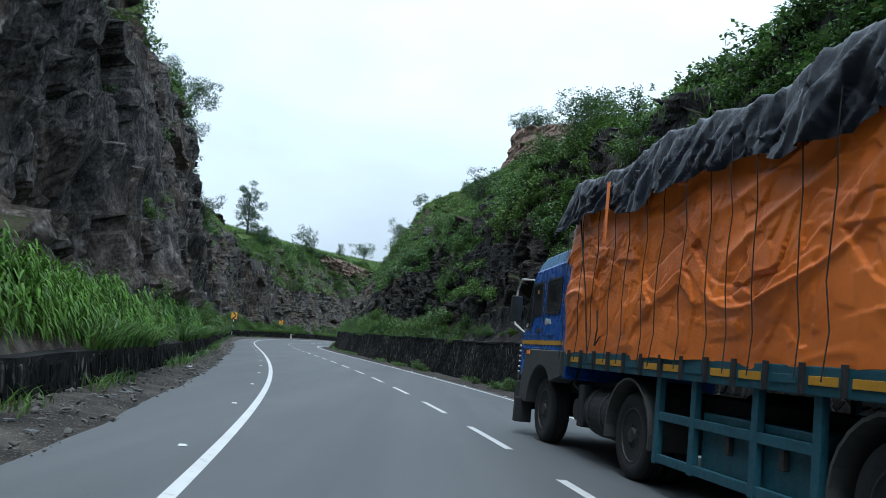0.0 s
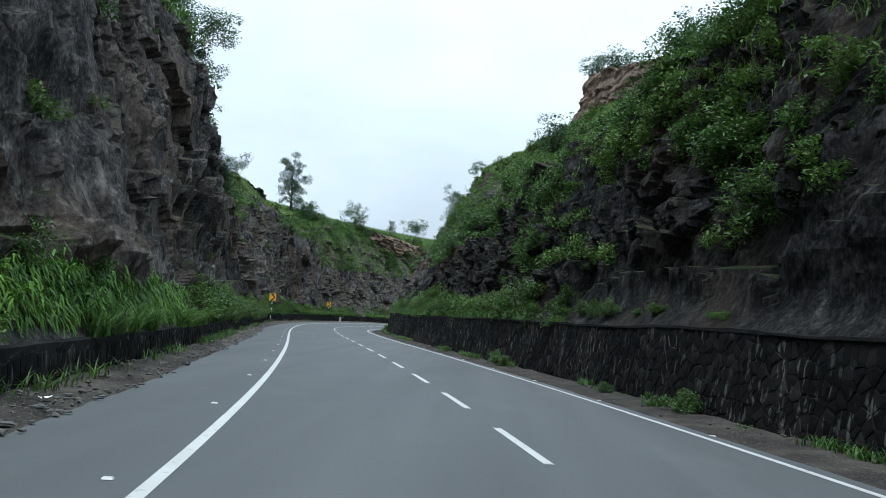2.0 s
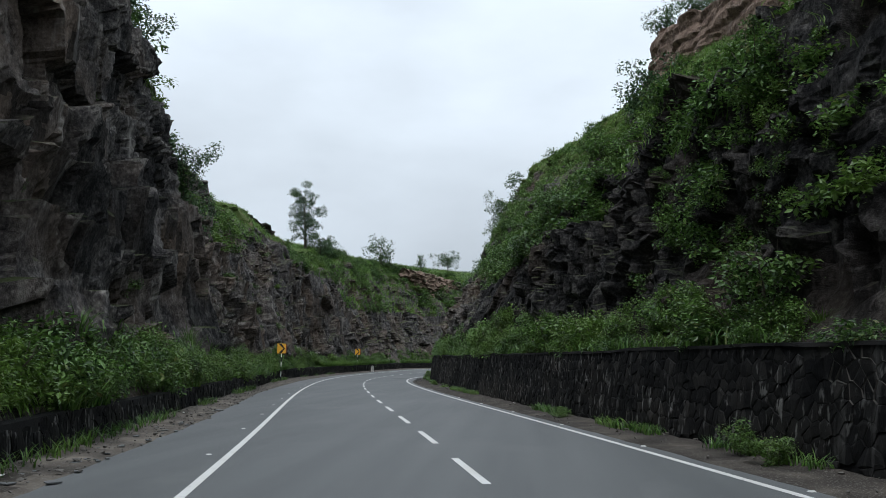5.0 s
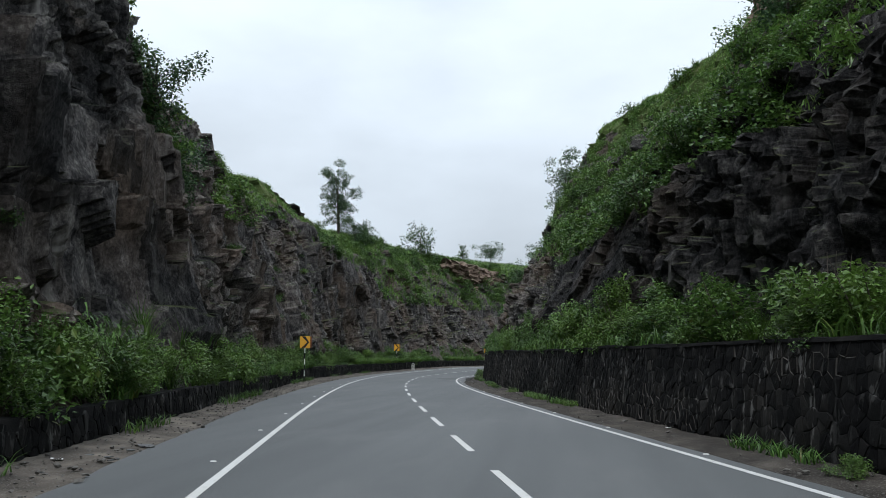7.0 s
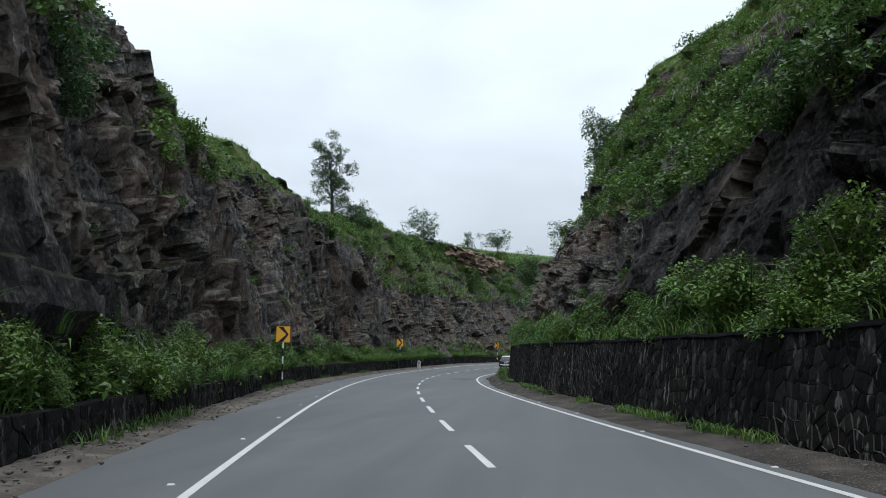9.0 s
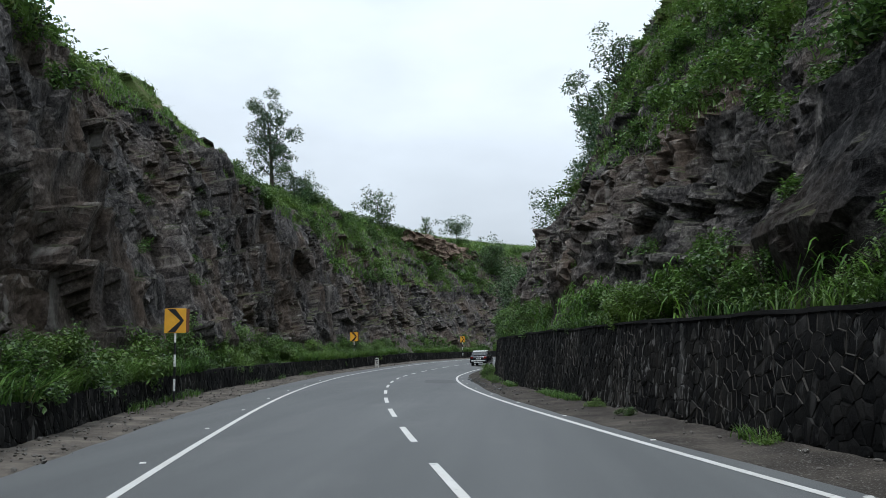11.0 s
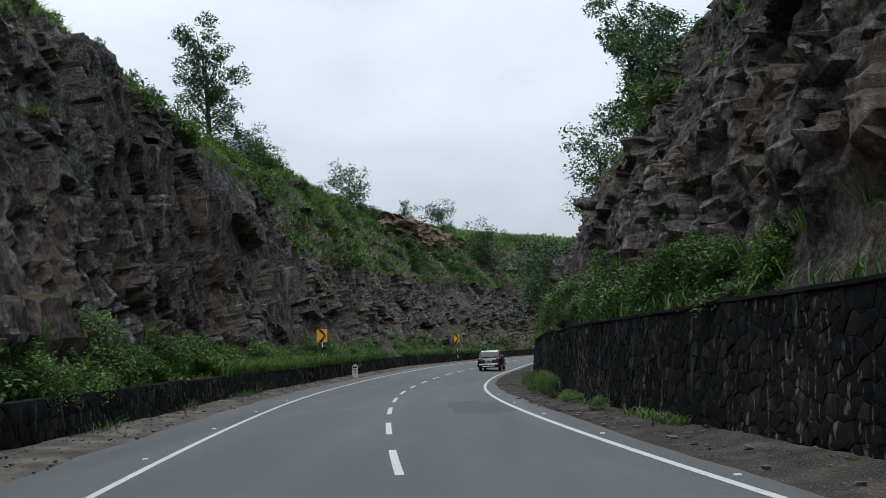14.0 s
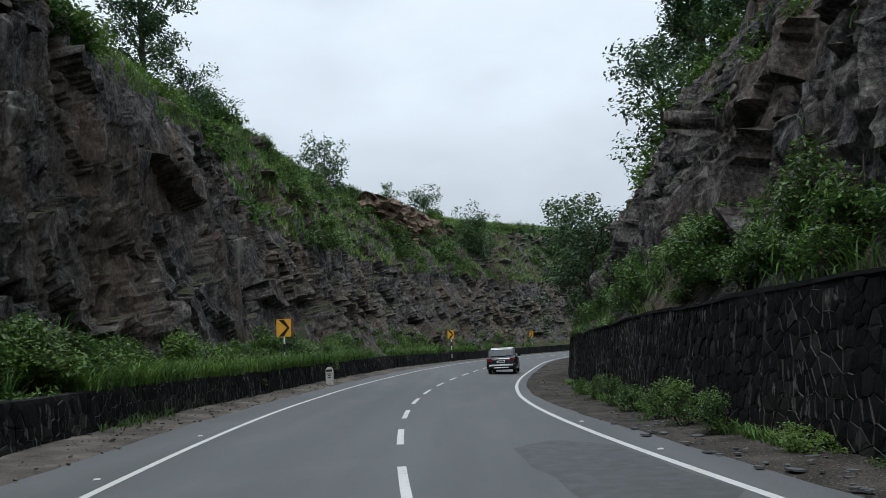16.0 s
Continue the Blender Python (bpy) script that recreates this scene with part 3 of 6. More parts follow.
def stone_wall(name, side, foot, height, batter, thick, near, label, cell):
    """A rubble wall: mortar backing, stones set in it, raised pointing here and there; the stones of the stretch near are single parts."""
    s = np.arange(-58, 300, 0.6)
    f, hgt = foot(s), height(s)
    v = np.stack([place(s, f, None, -0.25), place(s, f + side * batter * hgt, None, hgt), place(s, f + side * (batter * hgt + thick), None, hgt + 0.02),
                  place(s, f + side * (thick + 0.3), None, -0.25)], 1)
    fc = grid_faces(len(s), 4)
    body = add(name, mesh_from(name, v, fc if side < 0 else fc[:, ::-1], M_MORTAR), label=label, category="wall")
    rng = random.Random(11 + side)
    rest_v, rest_f, rib_v, rib_f = [], [], [], []

    def world(vv):
        vv = np.array(vv)
        return place(vv[:, 0], foot(vv[:, 0]) + side * (batter * vv[:, 1] - vv[:, 2]), None, vv[:, 1])

    tops = {}
    count = 0
    for x, y, poly in rubble_cells(rng, 2.0, 190.0, 2.6, cell):
        top = tops.setdefault(int(x), float(height(np.array([x]))[0]))
        if y > top - 0.03 or y < -0.02 or len(poly) < 4:
            continue
        poly = [(a, min(max(b, -0.05), top)) for a, b in poly]
        k = len(poly)
        depth = max(0.002, rng.gauss(0.009, 0.008))
        tilt = (rng.gauss(0, 0.035), rng.gauss(0, 0.035))
        vs, fs = [], []
        for scale, out in ((0.995, -0.012), (0.95, depth), (0.5, depth + 0.01)):
            for a, b in poly:
                a2, b2 = x + (a - x) * scale, y + (b - y) * scale
                vs.append((a2, b2, out + (0 if out < 0 else tilt[0] * (a2 - x) + tilt[1] * (b2 - y) + rng.uniform(-0.005, 0.005))))
        for r in range(2):
            for i in range(k):
                j = (i + 1) % k
                fs.append((r * k + i, r * k + j, (r + 1) * k + j, (r + 1) * k + i))
        fs.append(tuple(range(2 * k, 3 * k)))
        if side > 0:
            fs = [q[::-1] for q in fs]
        if near[0] < x < near[1] and count < 300:
            me = bpy.data.meshes.new("stone")
            me.from_pydata(world(vs).tolist(), [], fs)
            me.materials.append(M_STONE)
            part_mesh("stone", me, body)
            count += 1
        else:
            b0 = len(rest_v)
            rest_v += vs
            rest_f += [tuple(b0 + i for i in q) for q in fs]
        # raised pointing along some joints
        for i in range(k):
            (ax, ay), (bx, by) = poly[i], poly[(i + 1) % k]
            ln = math.hypot(bx - ax, by - ay)
            if ln < 0.06 or (ax + bx) / 2 < x or vnoise(np.array([x * 0.35, y * 0.6, 2.0 + side]), 8) < (0.05 if 83 < x < 93 else 0.42):
                continue
            nx, ny = -(by - ay) / ln * 0.017, (bx - ax) / ln * 0.017
            hgt2 = rng.uniform(0.012, 0.026)
            b0 = len(rib_v)
            rib_v += [(ax + nx, ay + ny, -0.01), (ax, ay, hgt2), (ax - nx, ay - ny, -0.01), (bx + nx, by + ny, -0.01), (bx, by, hgt2), (bx - nx, by - ny, -0.01)]
            rib_f += [(b0, b0 + 1, b0 + 4, b0 + 3), (b0 + 1, b0 + 2, b0 + 5, b0 + 4)]
    for nm, vv, ff, mt, lb in (("wall_stones", rest_v, rest_f, M_STONE, "dark rubble stones of the wall"), ("pointing", rib_v, rib_f, M_POINTING, "raised mortar pointing between the stones")):
        me = bpy.data.meshes.new(nm)
        me.from_pydata(world(vv).tolist(), [], ff)
        me.materials.append(mt)
        part_mesh(nm, me, body, lb, "stuff")
    return body


def coping(name, side, foot, height, batter, thick):
    s = np.arange(-58, 205, 0.45)
    f, hgt = foot(s), height(s)
    o = 0.035 * wob(s, 77, 1.9) + 0.03 * wob(s, 78, 0.6)
    c = [(-0.05 + o, hgt - 0.03), (-0.04 + o, hgt + 0.03 + o), (thick, hgt + 0.05 + o), (thick, hgt - 0.03)]
    v = np.stack([place(s, f + side * (batter * hgt + a), None, b) for a, b in c], 1)
    fc = grid_faces(len(s), 4)
    add(name, mesh_from(name, v, fc if side < 0 else fc[:, ::-1], M_MORTAR, False), label="rough blackened mortar capping along the wall", category="wall")


stone_wall("wall_right", 1, RWALL, HR, 0.12, 0.55, (86, 104), "dark mossy rubble stone retaining wall", 0.2)
stone_wall("wall_left", -1, LWALL, HL, 0.1, 0.2, (14, 70), "low dark rubble stone wall below the grass", 0.22)
coping("trim_right", 1, RWALL, HR, 0.12, 0.5)

# ---- road signs, kilometre stone, studs ----
M_YELLOW = plain("sign_yellow", (0.72, 0.36, 0.03), 0.45, vary=0.12)
M_BLACK = plain("sign_black", (0.012, 0.012, 0.013), 0.5)
M_WHITE = plain("white_paint", (0.72, 0.72, 0.7), 0.6, vary=0.2, scale=14)
M_LIME = plain("dirty_limewash", (0.42, 0.41, 0.38), 0.8, vary=0.35, scale=9)
M_RUST = plain("rusty_steel", (0.16, 0.06, 0.03), 0.8, vary=0.4, scale=20)


def chevron_sign(s, n, face, back_tone=M_RUST, wide=0.66, high=0.78, ground=None):
    m = stand(s, n, face)
    sg = root("chevron_sign", m, "yellow chevron bend sign on a black and white post", "road sign", "chevron signs on the bend")
    top = 2.98
    for i in range(6):
        z0 = 0.0 if i == 0 else i * 0.38
        part("post_band", rod_bm((0, 0, z0 - (0.25 if i == 0 else 0)), (0, 0, (i + 1) * 0.38), 0.034, seg=12), M_BLACK if i % 2 == 0 else M_WHITE, sg, "painted band of the post")
    pl = part("panel", box_bm(-wide / 2, wide / 2, -0.05, -0.04, top - high, top, bevel=0.004), M_YELLOW, sg, "yellow reflective panel")
    part("panel_back", box_bm(-wide / 2 + 0.02, wide / 2 + 0.1, -0.037, -0.03, top - high + 0.02, top - 0.02), M_RUST, sg, "rusty backing plate")
    bm = bmesh.new()
    zc = top - high / 2
    w2, h2, th = wide * 0.36, high * 0.5 - 0.02, wide * 0.36
    left = [(-w2, h2), (w2 - th * 0.35, 0), (-w2, -h2)]
    right = [(-w2 + th, h2), (w2 + 0.03, 0), (-w2 + th, -h2)]
    for a in range(2):
        q = [left[a], right[a], right[a + 1], left[a + 1]]
        f = [bm.verts.new((x, -0.055, zc + z)) for x, z in q]
        b = [bm.verts.new((x, -0.0495, zc + z)) for x, z in q]
        bm.faces.new(f)
        for i in range(4):
            bm.faces.new((f[i], b[i], b[(i + 1) % 4], f[(i + 1) % 4]))
    bmesh.ops.recalc_face_normals(bm, faces=bm.faces)
    part("chevron", bm, M_BLACK, pl, "black chevron pointing along the bend")
    for z in (top - 0.15, top - high + 0.15):
        part("clamp", box_bm(-0.06, 0.06, -0.036, 0.04, z - 0.02, z + 0.02), M_RUST, sg)
    return sg


chevron_sign(99.2, -6.68, 6)
chevron_sign(141.5, -6.6, -2)
chevron_sign(183.2, -5.6, -14)
chevron_sign(216.0, -7.5, -18)


def kilometre_stone(s, n):
    m = stand(s, n, 4)
    ks = root("kilometre_stone", m, "white painted roadside kilometre stone with a rounded top", "milestone")
    prof = [(-0.17, -0.2), (0.17, -0.2), (0.17, 0.62)] + [(0.17 * math.cos(a), 0.62 + 0.2 * math.sin(a)) for a in np.linspace(0.25, math.pi - 0.25, 7)] + [(-0.17, 0.62)]
    bm = bmesh.new()
    f = [bm.verts.new((x, -0.09, z)) for x, z in prof]
    b = [bm.verts.new((x, 0.09, z)) for x, z in prof]
    bm.faces.new(f)
    bm.faces.new(b[::-1])
    for i in range(len(f)):
        bm.faces.new((f[i], b[i], b[(i + 1) % len(f)], f[(i + 1) % len(f)]))
    bmesh.ops.recalc_face_normals(bm, faces=bm.faces)
    bmesh.ops.bevel(bm, geom=list(bm.edges), offset=0.012, segments=1, affect="EDGES")
    part("stone_body", bm, M_LIME, ks, "dirty lime-washed stone")
    part("head_band", box_bm(-0.14, 0.14, -0.098, -0.088, 0.6, 0.7, bevel=0.003), M_BLACK, ks, "dark painted head")
    for z, w in ((0.5, 0.09), (0.42, 0.06), (0.34, 0.08)):
        part("text_bar", box_bm(-w, w, -0.096, -0.089, z - 0.02, z + 0.02), M_BLACK, ks, "dark bar of worn lettering")


kilometre_stone(143.2, -5.05)
M_STUD = plain("stud_white", (0.5, 0.5, 0.48), 0.35)


def stud_mesh():
    bm = bmesh.new()
    box_in(bm, -0.045, 0.045, -0.035, 0.035, 0.0, 0.016)
    for v in bm.verts:
        if v.co.z > 0.01:
            v.co.x *= 0.75
            v.co.y *= 0.55
    me = bpy.data.meshes.new("road_stud")
    bm.to_mesh(me)
    bm.free()
    me.materials.append(M_STUD)
    return me


STUD = stud_mesh()
for k in range(0, 22):
    for n in (-3.95, 3.75):
        ob = new("road_stud", STUD)
        ob.matrix_world = stand(9.0 + k * 5.4 + (0.7 if n > 0 else 0), n) @ Matrix.Translation((0, 0, 0.006))
        tagged(ob, "small pale reflective stud on the asphalt", "road stud", "studs along the edge lines")

# loose stones and litter on the verges
M_PEB = plain("verge_stone", (0.1, 0.093, 0.083), 0.9, vary=0.35, scale=18)


def scatter_stones(name, n_lo, n_hi, count, seed, label, lo=4, hi=150):
    rng = np.random.default_rng(seed)
    ico = bmesh.new()
    bmesh.ops.create_icosphere(ico, subdivisions=1, radius=1)
    iv = np.array([v.co[:] for v in ico.verts])
    fi = np.array([[v.index for v in f.verts] for f in ico.faces])
    ico.free()
    s = rng.uniform(lo, hi, count)
    t = rng.random(count)
    n = n_lo(s) * (1 - t) + n_hi(s) * t
    size = 0.01 + 0.04 * rng.random(count) ** 4
    c = place(s, n, None, 0.03 + 0.07 * t)
    jit = 1 + 0.3 * rng.standard_normal((count, len(iv), 1))
    sc = size[:, None, None] * np.stack([rng.uniform(0.7, 1.4, count), rng.uniform(0.7, 1.4, count), rng.uniform(0.4, 0.8, count)], -1)[:, None]
    v = c[:, None] + iv[None] * jit * sc
    f = fi[None] + (np.arange(count) * len(iv))[:, None, None]
    me = mesh_from(name, v.reshape(-1, 3), f.reshape(-1, 3), M_PEB)
    add(name, me, "stuff", label, "stones")


scatter_stones("verge_stones", lambda s: EL(s) + 0.1, lambda s: LWALL(s) + 0.1, 3800, 5, "loose grey stones scattered on the dirt verge")
scatter_stones("wall_foot_stones", lambda s: ER(s) + 0.1, lambda s: RWALL(s) - 0.05, 800, 6, "loose stones along the foot of the wall")
# bitumen patches and the cracked apron by the inner edge
M_PATCH = plain("fresh_bitumen", (0.062, 0.064, 0.066), 0.75, vary=0.12, scale=1.3, bump=0.15)


def patch(s0, s1, n0, n1, lift, seed):
    k = 14
    s = np.linspace(s0, s1, k)
    a = n0 + 0.12 * wob(s, seed, 1.1)
    b = n1 + 0.12 * wob(s, seed + 1, 0.9)
    taper = np.clip(np.minimum((s - s0), (s1 - s)) / 0.8, 0.15, 1)
    mid = (a + b) / 2
    add("asphalt_patch", strip("asphalt_patch", s, [mid + (a - mid) * taper, mid + (b - mid) * taper], M_PATCH, [lift, lift]), "structure", "darker bitumen repair patch on the road", "road")


patch(113.0, 119.5, 1.7, 3.35, 0.004, 91)


def broken_slabs(name, s_lo, s_hi, n_lo, n_hi, count, seed, label):
    """Broken plates of old asphalt lying along the road's edge."""
    r = random.Random(seed)
    vs, fs = [], []
    for _ in range(count):
        s0, n0, q = r.uniform(s_lo, s_hi), r.uniform(n_lo, n_hi), r.uniform(0.03, 0.03 + 0.1 * r.random())
        k, b = r.choice((5, 6, 7)), len(vs)
        a0, t = r.uniform(0, 6.28), r.uniform(0.012, 0.03)
        rad = [q * r.uniform(0.6, 1.2) for _ in range(k)]
        tilt = (r.uniform(-0.08, 0.08), r.uniform(-0.08, 0.08))
        for z in (0.0, t):
            for i in range(k):
                a = a0 + 6.283 * i / k
                ds, dn = rad[i] * math.cos(a) * 1.4, rad[i] * math.sin(a)
                vs.append(place(s0 + ds, n0 + dn, None, 0.015 + z + tilt[0] * ds + tilt[1] * dn).tolist())
        fs.append(tuple(range(b + k, b + 2 * k)))
        for i in range(k):
            fs.append((b + i, b + (i + 1) % k, b + k + (i + 1) % k, b + k + i))
    me = bpy.data.meshes.new(name)
    me.from_pydata(vs, [], fs)
    me.materials.append(M_ASPHALT)
    add(name, me, "stuff", label, "rubble")


broken_slabs("broken_asphalt", 104, 124, 4.1, 5.2, 90, 3, "broken grey asphalt plates along the road edge")
broken_slabs("broken_asphalt_left", 6, 60, -6.0, -5.3, 110, 4, "broken grey asphalt plates on the dirt verge")


def litter(s, n, size, turn):
    """A crumpled scrap of white plastic on the verge."""
    r = np.random.default_rng(int(s * 10))
    u = np.linspace(-1, 1, 7)
    a, b = np.meshgrid(u, u, indexing="ij")
    z = np.abs(vnoise(np.stack([a * 2 + s, b * 2, a * 0], -1), 3)) * 0.5 + 0.03
    v = np.stack([a * (1 + 0.3 * r.random()) * size, b * 0.7 * size, z * size], -1)
    ob = tagged(new("litter", mesh_from("litter", v, grid_faces(7, 7), M_WHITE, True)), "crumpled white plastic scrap on the dirt verge", "litter", "scraps on the verge")
    ob.matrix_world = stand(s, n, turn) @ Matrix.Translation((0, 0, 0.05))


for q in ((29.5, 5.0, 0.16, 20), (30.1, 5.05, 0.1, 70), (57.5, -6.1, 0.08, 10), (63.0, 4.9, 0.07, 40), (96.5, 5.1, 0.07, 15), (44.0, -6.2, 0.09, 30), (24.0, -5.8, 0.07, 50), (83.0, 4.95, 0.06, 5)):
    litter(*q)

# ---- the loaded lorry ----
def tarp_mat(name, col, gloss, spec):
    g = Nodes(name, gloss, 0, spec)
    n1, n2 = g.noise(0.9, 5), g.noise(7, 5)
    c = g.ramp(n1, [(0.3, tuple(v * 0.72 for v in col)), (0.7, tuple(min(1, v * 1.15) for v in col))])
    c = g.mix(g.rng(n2, 0.55, 0.8, 0, 0.35), c, tuple(v * 0.45 + 0.02 for v in col))
    g.base(c).rough(g.rng(n2, 0.3, 0.7, gloss - 0.08, gloss + 0.12)).bump(g.mix(0.4, g.noise(14, 6), g.noise(220, 2)), 0.35, 0.02)
    return g.m


M_ORANGE = tarp_mat("orange_tarpaulin", (0.95, 0.215, 0.026), 0.38, 0.4)
M_GREYTARP = tarp_mat("grey_tarpaulin", (0.011, 0.013, 0.02), 0.36, 0.3)
M_BLUE = plain("lorry_blue", (0.012, 0.085, 0.36), 0.28, spec=0.6, vary=0.04, scale=2)
# cab blue made paler: the roof's sky reflection is put into the colour
M_ROOF = plain("lorry_sky_sheen_blue", (0.22, 0.42, 0.66), 0.3, spec=0.6, vary=0.1)
M_CHASSIS = plain("chassis_black", (0.018, 0.018, 0.019), 0.7, vary=0.4)
M_TYRE = plain("tyre_rubber", (0.018, 0.018, 0.018), 0.85, vary=0.35, scale=30, bump=0.4)
M_RIM = plain("dusty_steel_rim", (0.055, 0.052, 0.048), 0.6, 0.5, vary=0.35, scale=25)
M_GREYP = plain("grey_mudguard", (0.05, 0.051, 0.048), 0.6, vary=0.25, scale=9)
M_TEAL = plain("teal_steel", (0.016, 0.075, 0.1), 0.55, vary=0.35, scale=8, bump=0.15)
M_STRIPE = plain("ochre_stripe", (0.5, 0.25, 0.025), 0.4)
M_ROPE = plain("dark_rope", (0.02, 0.017, 0.015), 0.9)
M_TAPE = plain("wrapped_mirror_arm", (0.45, 0.43, 0.38), 0.7, vary=0.4, scale=40)
M_AMBER = plain("amber_lamp", (0.8, 0.22, 0.02), 0.25)
M_METAL = plain("dull_aluminium", (0.35, 0.35, 0.35), 0.4, 0.8, vary=0.3, scale=14)
gg = Nodes("dark_glass", 0.06, 0, 0.6)
gg.base(gg.ramp(gg.noise(3, 2), [(0.3, (0.012, 0.014, 0.015)), (0.7, (0.03, 0.034, 0.034))]))
M_GLASS = gg.m
gl = Nodes("clear_lens", 0.1, 0, 0.5)
gl.base((0.5, 0.5, 0.48))
M_LENS = gl.m


def panel_bm(outline, x, depth):
    """A plate on the side of the cab: outline of (y, z) at offset x, depth thick."""
    return prism_bm(outline, x, x + depth, 0.0)


def rounded(y0, y1, z0, z1, r, slant=0.0, k=4):
    pts = []
    for cyy, czz, a0 in ((y1 - r, z1 - r, 0), (y0 + r, z1 - r, 90), (y0 + r, z0 + r, 180), (y1 - r, z0 + r, 270)):
        for i in range(k + 1):
            a = radians(a0 + 90 * i / k)
            z = czz + r * math.sin(a)
            pts.append((cyy + r * math.cos(a) + slant * (z - z0), z))
    return pts


def ring_bm(outer, inner, x, depth):
    """A frame between two outlines with the same number of points."""
    bm = bmesh.new()
    k = len(outer)
    for xx in (x, x + depth):
        for pts in (outer, inner):
            for y, z in pts:
                bm.verts.new((xx, y, z))
    bm.verts.ensure_lookup_table()
    v = bm.verts
    for i in range(k):
        j = (i + 1) % k
        for a, b in ((0, 1), (1, 3), (3, 2), (2, 0)):
            bm.faces.new((v[a * k + i], v[a * k + j], v[b * k + j], v[b * k + i]))
    bmesh.ops.recalc_face_normals(bm, faces=bm.faces)
    return bm


def wheel(parent, x, y, radius, width, side, name="wheel"):
    """A lorry wheel: treaded tyre, rim, hub and nuts. side: -1 for the left of the vehicle."""
    m = Matrix.Translation((x, y, radius))
    w, r = width / 2, radius
    prof = [(r * 0.6, -w * 0.8), (r * 0.72, -w), (r * 0.9, -w), (r * 0.98, -w * 0.78), (r, -w * 0.5)]
    for q in (-0.3, 0.0, 0.3):
        prof += [(r, w * (q - 0.1)), (r * 0.975, w * (q - 0.07)), (r * 0.975, w * (q + 0.07)), (r, w * (q + 0.1))]
    prof += [(r, w * 0.5), (r * 0.98, w * 0.78), (r * 0.9, w), (r * 0.72, w), (r * 0.6, w * 0.8)]
    ty = part(name, lathe_bm(prof, 40, m), M_TYRE, parent, "worn black lorry tyre", True)
    xs = side * w
    rim = lathe_bm([(r * 0.64, xs * 0.78), (r * 0.66, xs * 0.86), (r * 0.6, xs * 0.9), (r * 0.56, xs * 0.55), (r * 0.34, xs * 0.35), (r * 0.3, xs * 0.6), (r * 0.2, xs * 0.75), (r * 0.16, xs * 0.98), (r * 0.02, xs * 1.0)], 28, m)
    part("rim", rim, M_RIM, ty, "dusty steel rim")
    for i in range(10):
        a = i * 0.628
        c = (x + xs * 0.6, y + r * 0.26 * math.cos(a), radius + r * 0.26 * math.sin(a))
        part("wheel_nut", rod_bm(c, (c[0] + side * 0.04, c[1], c[2]), 0.016, seg=6), M_RIM, ty)
    return ty


def cloth(name, fn, us, vs, material, parent, label):
    """A sheet of cloth: fn(u, v) gives points for arrays u, v."""
    u, v = np.meshgrid(us, vs, indexing="ij")
    p3 = fn(u, v)
    me = mesh_from(name, p3, grid_faces(len(us), len(vs)), material, True)
    return part_mesh(name, me, parent, label)


def creases(a, b, seed):
    """Crumpled cloth: flat facets that meet in sharp folds, at three sizes, about -1 to 1."""
    p3 = np.stack([a, a * 0 + 0.5, b], -1)
    w = 0.35 * np.stack([vnoise(p3 * 1.3, seed + 7), a * 0, vnoise(p3 * 1.3, seed + 8)], -1)
    big = facets((p3 + w) * (0.55, 0, 1.15) + 0.3 * a[..., None] * (0, 0, 0.5), seed, 1.0)
    mid = facets((p3 + w) * (1.5, 0, 2.4) + 0.4 * b[..., None] * (1, 0, 0), seed + 10, 1.2)
    fine = facets((p3 + w) * (3.6, 0, 5.2), seed + 20, 1.2)
    pull = np.clip(1 - 7 * np.abs(vnoise(np.stack([a * 0.5, b * 1.7 + 0.5 * a, a * 0 + 2], -1), seed + 30)), 0, 1) ** 1.5
    return 0.42 * big + 0.4 * mid + 0.16 * fine + 0.55 * pull


